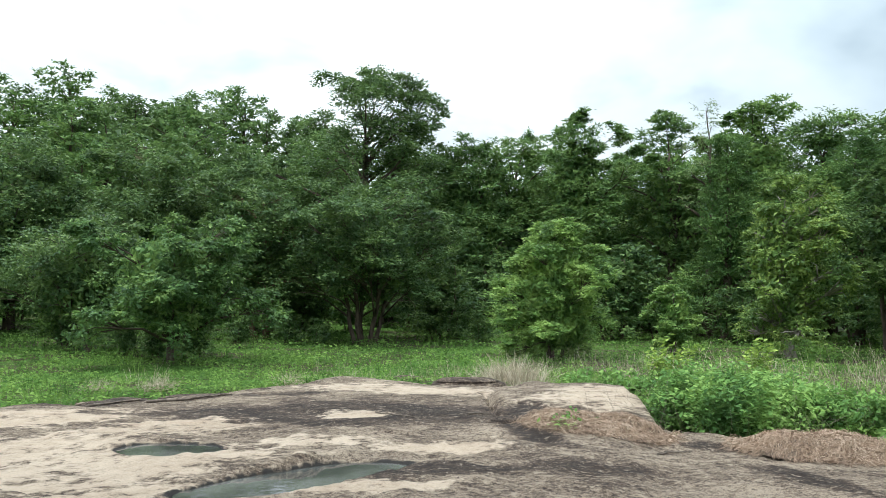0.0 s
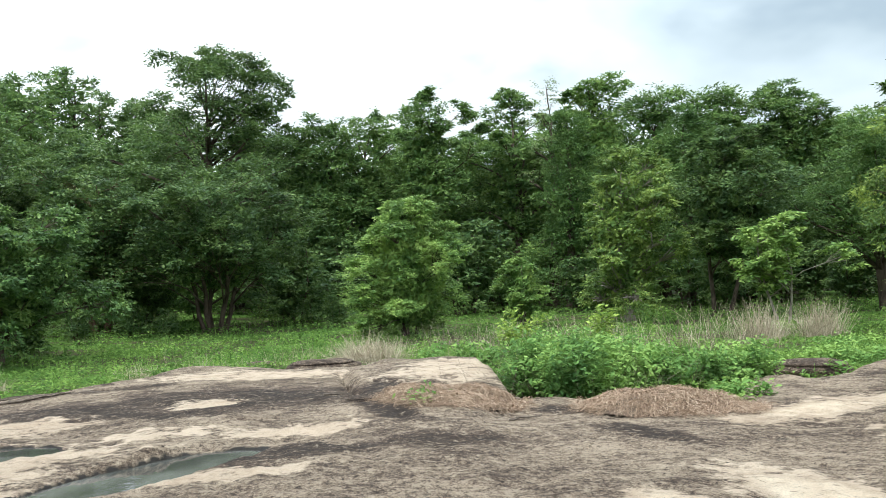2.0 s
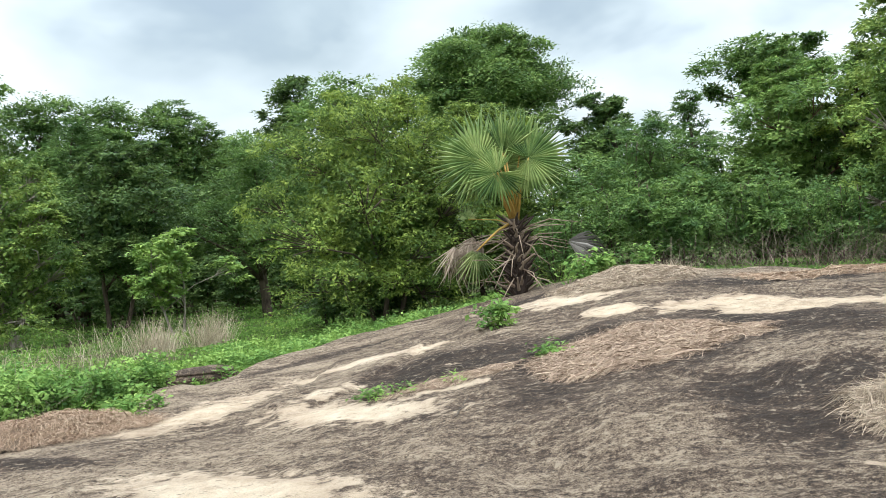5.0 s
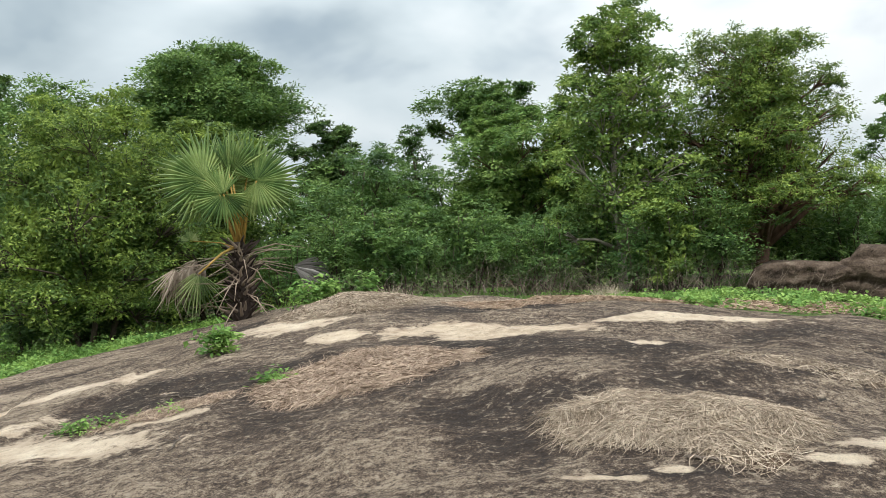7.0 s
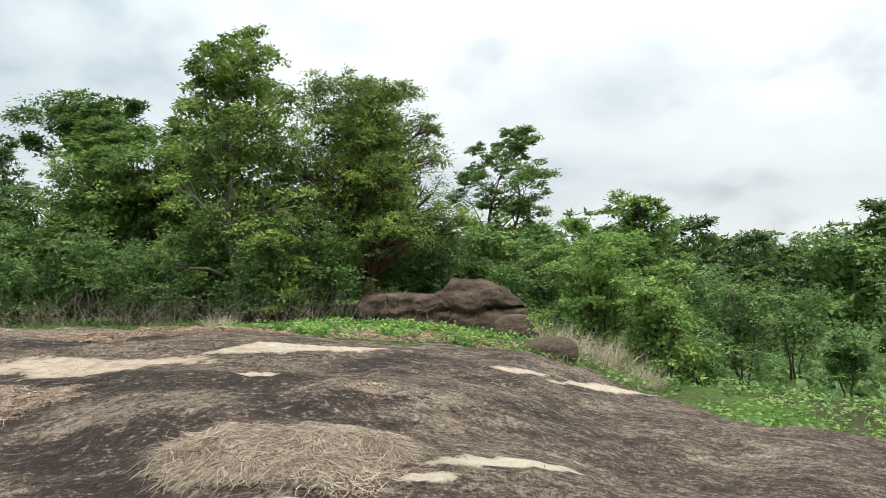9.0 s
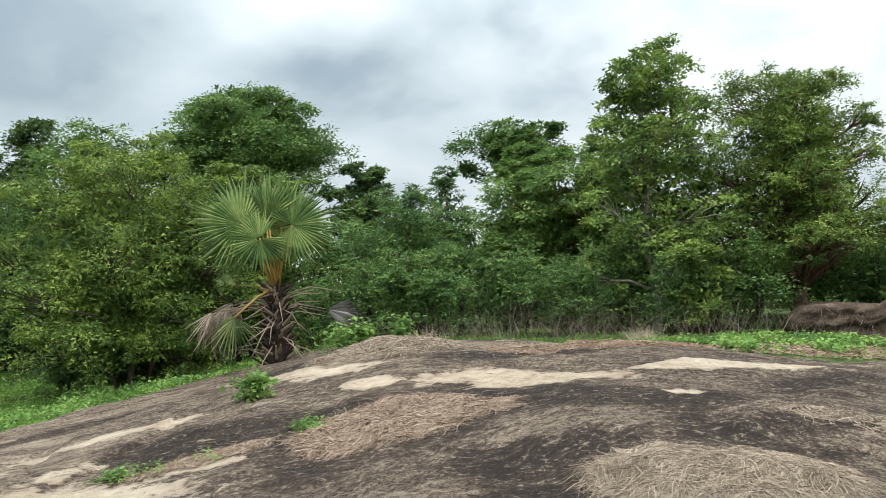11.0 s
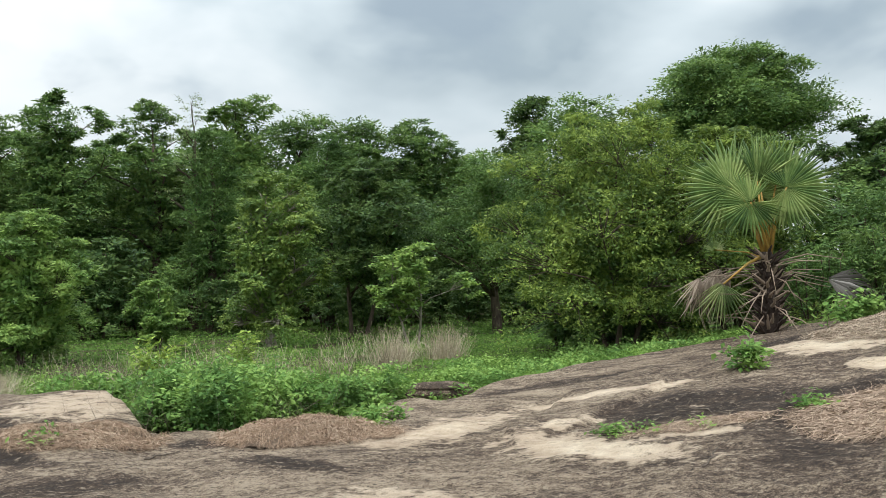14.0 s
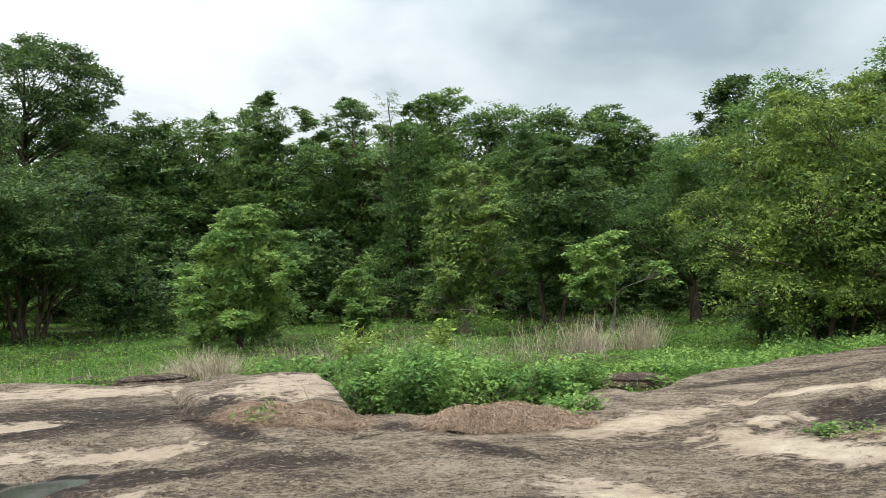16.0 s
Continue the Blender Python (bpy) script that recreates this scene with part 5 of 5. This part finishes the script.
# ---------------------------------------------------------------- straw mats
def straw_mat(az, d, across, along, height, count, seed, label, mat=STRAW, thick=.006, long=.18):
    """Dead stalks matted over a low cushion of litter on the rock."""
    r = np.random.default_rng(seed)
    cx, cy = at(az, d)
    t = radians(-az)
    e1, e2 = np.array([math.cos(t), math.sin(t)]), np.array([-math.sin(t), math.cos(t)])
    root = new("straw_mat")
    rings, n = 12, 56
    v, f = [], []

    def place(u, w):
        p = np.array([[cx, cy]]) + u[:, None] * across * e1 + w[:, None] * along * e2
        return p[:, 0], p[:, 1]

    def cushion(u, w):
        x, y = place(u, w)
        q = np.hypot(u, w) * (1 + .24 * vnoise(np.arctan2(w, u) * 1.9 + 9, u * 0 + seed, seed) + .10 * vnoise(u * 5, w * 5, seed + 2))
        return x, y, ground_z(x, y) + height * np.clip(1 - q ** 3, -.4, 1) * (1 + .45 * vnoise(x * 2.4, y * 2.4, seed)) - .01
    k = np.arange(n) * 2 * math.pi / n
    for i in range(rings + 1):
        q = i / rings * 1.02
        x, y, z = cushion(q * np.cos(k), q * np.sin(k))
        v.append(np.column_stack([x, y, z]))
    v = np.concatenate(v)
    for i in range(rings):
        for j in range(n):
            f.append((i * n + j, (i + 1) * n + j, (i + 1) * n + (j + 1) % n, i * n + (j + 1) % n))
    off = np.array([cx, cy, float(ground_z(cx, cy)[0])])
    mesh_object("litter", v - off, f, DUFF, root, flat=False)
    # each stalk is a thin curved ribbon that follows the cushion
    q = np.sqrt(r.random(count)) * (1.0 + .14 * r.random(count) ** 3)
    w = r.random(count) * 2 * math.pi
    x, y, _ = cushion(q * np.cos(w), q * np.sin(w))
    turn, curl = r.random(count) * 2 * math.pi, r.normal(size=count) * 1.7
    ln, wide, up = long * (.45 + .9 * r.random(count)), thick * (.6 + .8 * r.random(count)), r.random(count) ** 1.5 * .05 * min(1, height / .1) + .004
    ends, ribs = 4, []
    arch = r.random(count) * .035 * min(1, height / .1)
    for k in range(ends):
        u = k / (ends - 1)
        a = turn + curl * u
        if k:
            x, y = x + np.cos(a) * ln / (ends - 1), y + np.sin(a) * ln / (ends - 1)
        rel = np.column_stack([x - cx, y - cy])
        _, _, z = cushion(rel @ e1 / across, rel @ e2 / along)
        z = np.maximum(z, ground_z(x, y)) + up * (1 - .5 * u) + arch * math.sin(math.pi * u) + .003
        side = np.column_stack([-np.sin(a), np.cos(a), r.normal(size=count) * .6]) * (wide * (.5 - .25 * u))[:, None]
        p = np.column_stack([x, y, z]) - off
        ribs += [p - side, p + side]
    bv = np.stack(ribs, axis=1).reshape(-1, 3)
    k = np.arange(count)[:, None] * 2 * ends
    bf = np.concatenate([k + np.array([[2 * j, 2 * j + 1, 2 * j + 3, 2 * j + 2]]) for j in range(ends - 1)])
    tagged(mesh_object("straw", bv, bf, mat, root), kind="stuff")
    root.location = off
    return tagged(root, label, "straw", "dead straw mats on the rock")


straw_mat(84.1, 5.75, .76, .46, .085, 22000, 1, "round mat of pale dead stalks on the rock", thick=.0038, long=.23)
straw_mat(87.6, 5.2, .30, .20, .03, 420, 11, "loose pale stalks spilling from a straw mat", thick=.005, long=.24)
straw_mat(62.4, 7.85, .86, .72, .05, 13000, 2, "flattened mat of pale dead stalks on the dome", STRAW_PINK, thick=.0055, long=.18)
straw_mat(67.6, 7.9, .42, .30, .04, 2600, 12, "thin tail of a flattened mat of dead stalks", STRAW_PINK, thick=.0055, long=.18)
straw_mat(61.8, 12.3, 1.0, .8, .065, 7500, 3, "mat of dead stalks below the palm", STRAW, thick=.006)
straw_mat(92.2, 7.6, .75, .20, .012, 800, 4, "thin strip of dead stalks on the rock", STRAW, thick=.0045, long=.15)
straw_mat(10.4, 9.35, .82, .60, .07, 7000, 5, "brownish mat of dead stalks on a raised slab", STRAW_RED, thick=.0045, long=.13)
straw_mat(24.6, 9.2, .95, .55, .13, 8000, 6, "rusty mound of dead stalks beside green weeds", STRAW_RED, thick=.0045, long=.11)
straw_mat(50.0, 8.0, .62, .16, .03, 1800, 8, "strip of dead stalks caught in a rock seam", STRAW_PINK, thick=.005, long=.14)
straw_mat(88.0, 13.4, 1.5, .9, .05, 3200, 9, "strip of brown dead stalks behind the crest", STRAW_RED, thick=.009)
straw_mat(95.0, 13.6, 1.2, .9, .05, 2600, 10, "strip of brown dead stalks behind the crest", STRAW_RED, thick=.009)
straw_mat(76, 11.7, 1.5, .35, .04, 2200, 7, "thin rusty strip of dead stalks along the crest", STRAW_RED, thick=.008)


def litter_stalks():
    """Single dead stalks and twigs strewn over the rock."""
    r = np.random.default_rng(40)
    n = 420
    az, d = np.radians(r.uniform(-30, 112, n)), r.uniform(4.2, 12, n)
    x, y = d * np.sin(az), d * np.cos(az)
    near = np.hypot(x + 1.2, y - 6.9) > 1.5
    x, y = x[near], y[near]
    n = len(x)
    w = r.normal(size=(n, 3))
    w[:, 2] = .04
    v, f = blades(np.column_stack([x, y, rock_z(x, y) + .012]), w, .06 + .2 * r.random(n) ** 2, .003 + .004 * r.random(n), r.normal(size=n) * .3, r)
    v[:, 2] = np.maximum(v[:, 2], rock_z(v[:, 0], v[:, 1]) + .004)
    return tagged(mesh_object("stalk_litter", v, f, TWIG), "dry twigs and stalks strewn on bare rock", "litter", kind="stuff")


litter_stalks()


def fallen_branch(x, y, length, turn, thick, seed, label):
    """A dead branch lying on the rock, with a few side twigs."""
    pr = random.Random(seed)
    root = new("fallen_branch")
    z0 = top_z(x, y)
    c, s = math.cos(radians(turn)), math.sin(radians(turn))

    def lie(u, w, up):
        px, py = u * c - w * s, u * s + w * c
        return Vector((px, py, top_z(x + px, y + py) - z0 + up))
    main = Tubes()
    spine = [lie(length * (k / 6 - .5), .05 * length * pr.uniform(-1, 1), thick * .8) for k in range(7)]
    main.add(spine, [thick * (1 - .6 * k / 6) for k in range(7)], 6, .3, pr)
    mesh_object("stem", [tuple(v) for v in main.v], main.f, DEADWOOD, root, flat=False)
    for k in range(2 + int(length * 3)):
        j = pr.randint(1, 5)
        u0 = length * (j / 6 - .5)
        ln = length * pr.uniform(.12, .34)
        w = pr.choice((-1, 1)) * ln
        twig = Tubes()
        twig.add([spine[j], lie(u0 + ln * .3, w * .5, thick + ln * .12), lie(u0 + ln * .7, w, thick * .6 + ln * pr.uniform(0, .25))], [thick * .5, thick * .35, thick * .15], 4)
        mesh_object("twig", [tuple(v) for v in twig.v], twig.f, DEADWOOD, root, flat=False)
    root.location = (x, y, z0)
    return tagged(root, label, "branch", "dead branches on the rock")


DEADWOOD = bark_material("weathered_dead_wood", (.05, .04, .032), (.22, .18, .145))
for x, y, ln, turn, th, k in ((-3.4, 11.5, 1.1, 20, .022, 1), (-2.6, 12.0, .7, -35, .016, 2), (-4.3, 11.2, .8, 50, .018, 3), (-.55, 10.0, .6, -40, .012, 4), (.55, 10.0, .5, 20, .012, 5)):
    fallen_branch(x, y, ln, turn, th, k, "thin grey dead branch lying on the rock")
for x, y, ln, turn, th, k in ((5.0, .35, .26, -70, .014, 6), (2.3, 8.45, .5, 35, .010, 7), (6.6, 5.5, .6, 80, .010, 8), (1.9, 8.55, .4, -20, .009, 9), (5.4, 4.4, .5, 25, .009, 10)):
    fallen_branch(x, y, ln, turn, th, k, "short broken dead stick lying on the rock")


# ---------------------------------------------------------------- weeds and grass
def weed_patch(spots, seed, label, h=.62, size=.11, leaf="nettle", per=70, name="weed_patch"):
    """Leafy stems packed together; spots are x, y, spread, height factor."""
    r = np.random.default_rng(seed)
    root = new(name)
    stems, leaves = [], []
    x0, y0 = spots[0][0], spots[0][1]
    off = np.array([x0, y0, top_z(x0, y0)])
    for (x, y, s, k) in spots:
        n = max(3, int(9 * s / .3))
        bx, by = x + r.normal(size=n) * s * .55, y + r.normal(size=n) * s * .55
        bz = ground_z(bx, by)
        hh = h * k * (.65 + .5 * r.random(n))
        way = np.column_stack([r.normal(size=n) * .22, r.normal(size=n) * .22, np.ones(n)])
        base = np.column_stack([bx, by, bz - .03])
        stems.append(blades(base, way, hh, .012, r.normal(size=n) * .15, r))
        m = max(6, int(per / n * 3))
        u = .12 + .95 * r.random((n, m)) ** .75
        c = base[:, None, :] + unit(way)[:, None, :] * (u * hh[:, None])[..., None] + r.normal(size=(n, m, 3)) * (.085, .085, .03)
        c = c.reshape(-1, 3)
        a = r.normal(size=(len(c), 3)) * (1, 1, .25) - (0, 0, .25)
        leaves.append(leaf_quads(c, a, np.array([0, 0, 1.0]) + r.normal(size=(len(c), 3)) * .38, size * (.55 + .8 * r.random(len(c))), size * .62 * (.6 + .7 * r.random(len(c)))))
    v, f = joined(stems)
    tagged(mesh_object("stem", v - off, f, LEAF["fresh"], root), kind="stuff")
    v, f = joined(leaves)
    tagged(mesh_object("foliage", v - off, f, LEAF[leaf], root), kind="stuff")
    root.location = off
    return tagged(root, label, "weeds")


rng = random.Random(12)


def scatter(az0, az1, d0, d1, n, s=.3, k=(.7, 1.1)):
    out = []
    for _ in range(n):
        x, y = at(rng.uniform(az0, az1), rng.uniform(d0, d1))
        out.append((x, y, s * rng.uniform(.7, 1.2), rng.uniform(*k)))
    return out


weed_patch(scatter(15.4, 21.5, 10.3, 12.4, 44, .24, (.25, 1.35)), 21, "dense bright green leafy weeds at the rock's edge", .56, .082, "nettle", per=150)
weed_patch(scatter(20.5, 30.5, 11.0, 13.6, 54, .24, (.2, 1.25)), 22, "dense bright green leafy weeds at the rock's edge", .50, .082, "nettle", per=150)
weed_patch([(*at(52.8, 10.5), .09, 1.0), (*at(53.5, 10.4), .08, .75)], 23, "small leafy weed in a crack of the rock", .36, .10, per=60, name="weed")
weed_patch([(*at(56.6, 8.3), .08, 1.0), (*at(57.4, 8.2), .06, .8)], 24, "tiny leafy weed beside a straw mat", .13, .065, per=30, name="weed")
weed_patch([(*at(44.5, 8.2), .05, 1.0), (*at(45.1, 8.2), .04, .7)], 25, "low green weed growing in a rock seam", .10, .05, per=40, name="weed")
weed_patch([(*at(59.6, 13.6), .24, 1.0), (*at(60.3, 13.9), .2, .8)], 26, "leafy weeds beside the palm's dead leaf", .42, .11, per=90, name="weed")
weed_patch([(*at(63.2, 13.9), .16, 1.0)], 27, "small leafy weed at the crest", .38, .10, per=70, name="weed")
weed_patch([(*at(28.4, 9.7), .2, 1.0), (*at(29.2, 10.2), .2, .8), (*at(27.7, 9.4), .12, .6)], 28, "low green weeds at the straw mound's edge", .22, .09, per=80, name="weed")
weed_patch([(*at(14.9, 16.0), .15, 1.0), (*at(15.3, 16.3), .12, .8)], 29, "yellow-green leafy shrublet in the weeds", .95, .12, "lime", 70, "weed")
weed_patch([(*at(20.2, 16.2), .12, .9), (*at(20.7, 16.0), .14, 1.0)], 30, "yellow-green leafy shrublet in the weeds", .95, .12, "lime", 70, "weed")
weed_patch([(*at(47.0, 8.05), .04, .9), (*at(50.6, 8.0), .04, .7)], 34, "low green weed growing in a rock seam", .09, .045, per=40, name="weed")
weed_patch([(*at(34.6, 12.0), .16, 1.0), (*at(32.6, 11.9), .12, .8)], 35, "leafy weeds round a flat layered rock", .26, .09, per=70, name="weed")
weed_patch([(*at(8.2, 9.0), .08, 1.0)], 31, "tiny weed at the foot of the raised slab", .12, .06, per=40, name="weed")
weed_patch(scatter(80, 97, 12.8, 15.4, 30, .22, (.3, 1.0)), 32, "leafy weeds between the crest and the boulder", .19, .085, "nettle", per=90)
weed_patch(scatter(33.5, 42, 13.8, 17.5, 46, .30, (.4, 1.1)), 36, "leafy bright green weeds along the rock's edge", .30, .085, "nettle", per=80)
weed_patch(scatter(42, 51, 15.6, 19.5, 44, .32, (.4, 1.1)), 37, "leafy bright green weeds along the rock's edge", .30, .09, "nettle", per=80)
weed_patch(scatter(9.5, 14, 13.6, 16, 12, .26), 33, "leafy weeds behind the raised slab", .36, .10)


def meadow(name, az0, az1, d0, d1, n, size, tall, leaf, seed, label, power=1.4, rockfree=0.1):
    """Low leafy cover: short blades and small leaves over the soil."""
    r = np.random.default_rng(seed)
    az = np.radians(r.uniform(az0, az1, n))
    d = d0 + (d1 - d0) * r.random(n) ** power
    x, y = d * np.sin(az), d * np.cos(az)
    zs = soil_z(x, y)
    keep = (zs > rock_z(x, y) - .02) & (fbm(x / 1.3, y / 1.3, seed) > -.62)
    x, y, zs, d = x[keep], y[keep], zs[keep], d[keep]
    n = len(x)
    lump = .6 + .7 * smooth(.5 + vnoise(x / 1.1, y / 1.1, seed + 4))
    k = (.8 + .02 * d)
    m = n // 7
    z = zs + tall * lump * r.random(n) * k
    c = np.column_stack([x, y, z])
    lv = leaf_quads(c[m:], r.normal(size=(n - m, 3)) * (1, 1, .3), np.array([0, 0, 1.0]) + r.normal(size=(n - m, 3)) * .32, (size * k * (.6 + .7 * r.random(n)))[m:], (size * .6 * k * (.6 + .7 * r.random(n)))[m:])
    base = np.column_stack([x, y, zs - .02])[:m]
    bl = blades(base, np.column_stack([r.normal(size=m) * .3, r.normal(size=m) * .3, np.ones(m)]), (tall * 1.4 * lump * k)[:m] * (.5 + .8 * r.random(m)), (.014 * k)[:m], r.normal(size=m) * .5, r)
    v, f = joined([lv, bl])
    return tagged(mesh_object(name, v, f, LEAF[leaf]), label, "grass", kind="stuff")


meadow("meadow_grass", -42, 14, 11.5, 24, 46000, .07, .13, "weed", 51, "bright green low weeds and grass of the meadow")
meadow("meadow_grass", -42, 44, 22, 42, 42000, .085, .16, "weed", 52, "bright green low weeds under the trees", 1.0)
meadow("meadow_grass", 13, 56, 11.0, 24, 44000, .075, .15, "weed", 53, "bright green creeping weeds along the rock")
meadow("meadow_grass", 56, 104, 12.0, 19, 6500, .07, .09, "weed", 54, "thin green weeds behind the crest", 1.0)
meadow("meadow_grass", 98, 135, 10.5, 32, 14000, .10, .13, "fresh", 55, "rank green weeds on the slope below the outcrop", 1.2)


def tuft(name, seed, n, h, spread, mat, lean=.3, wide=.009):
    r = np.random.default_rng(seed)
    base = np.column_stack([r.normal(size=n) * spread, r.normal(size=n) * spread, np.full(n, -.05)])
    way = np.column_stack([base[:, 0] * .5 + r.normal(size=n) * lean, base[:, 1] * .5 + r.normal(size=n) * lean, np.ones(n)])
    v, f = blades(base, way, h * (.45 + .65 * r.random(n)), wide * (.6 + .8 * r.random(n)), r.normal(size=n) * .35, r)
    return mesh_object(name, v, f, mat)


tall_tuft = tagged(tuft("dry_grass_tuft", 61, 330, 1.05, .17, DRYGRASS, .24, .008), "tall tuft of bleached dry grass in the meadow", "dry grass", "dry grass tufts", "stuff")
low_tuft = tagged(tuft("dry_grass_tuft", 62, 700, .5, .15, DRYGRASS, .55, .0045), "low drooping tuft of bleached dry grass", "dry grass", "dry grass tufts", "stuff")
twig_tuft = tagged(tuft("dry_stalk_tuft", 63, 50, 1.0, .5, TWIG, .5, .006), "thin tuft of dead brown weed stalks", "dry stalks", "dead weed stalks", "stuff")
thin_tuft = tagged(tuft("dry_grass_tuft", 64, 44, 1.0, .55, DRYGRASS, .32, .008), "thin bleached grass stalks in the meadow", "dry grass", "dry grass tufts", "stuff")
stand(tall_tuft, 33.6, 19.6)
stand(low_tuft, 4.7, 15.0, 0, 1.5)
stand(twig_tuft, 68, 16.5)
stand(thin_tuft, 27, 18)
for az, d, s in ((34.2, 20.0, .95), (30.2, 18.6, 1.0), (30.9, 19.4, .7)):
    again(tall_tuft, az, d, rng.uniform(0, 360), s)
for az, d, s in ((5.8, 15.2, .8), (3.9, 15.4, .7), (64.6, 15.6, .6), (12.5, 16, .7), (-10, 14.8, .5), (-18.4, 14.6, .5), (-22, 15, .4), (79, 15.6, .5), (101.5, 14.6, .9), (104, 14.2, .9), (105.5, 14.8, .8), (107, 13.6, .6)):
    again(low_tuft, az, d, rng.uniform(0, 360), s)
for k in range(20):
    again(thin_tuft, rng.uniform(9, 36), rng.uniform(14.5, 24), rng.uniform(0, 360), rng.uniform(.45, 1.05))
for k in range(13):
    again(twig_tuft, rng.uniform(15, 29), rng.uniform(10.6, 13), rng.uniform(0, 360), rng.uniform(.6, .9))
for k in range(10):
    again(thin_tuft, rng.uniform(-30, 4), rng.uniform(14, 18), rng.uniform(0, 360), rng.uniform(.35, .6))
for k in range(18):
    again(twig_tuft, rng.uniform(62, 92), rng.uniform(15.5, 17.6), rng.uniform(0, 360), rng.uniform(.5, 1.3))
for k in range(26):
    again(twig_tuft, rng.uniform(8, 30), rng.uniform(13.2, 19), rng.uniform(0, 360), rng.uniform(.7, 1.1))
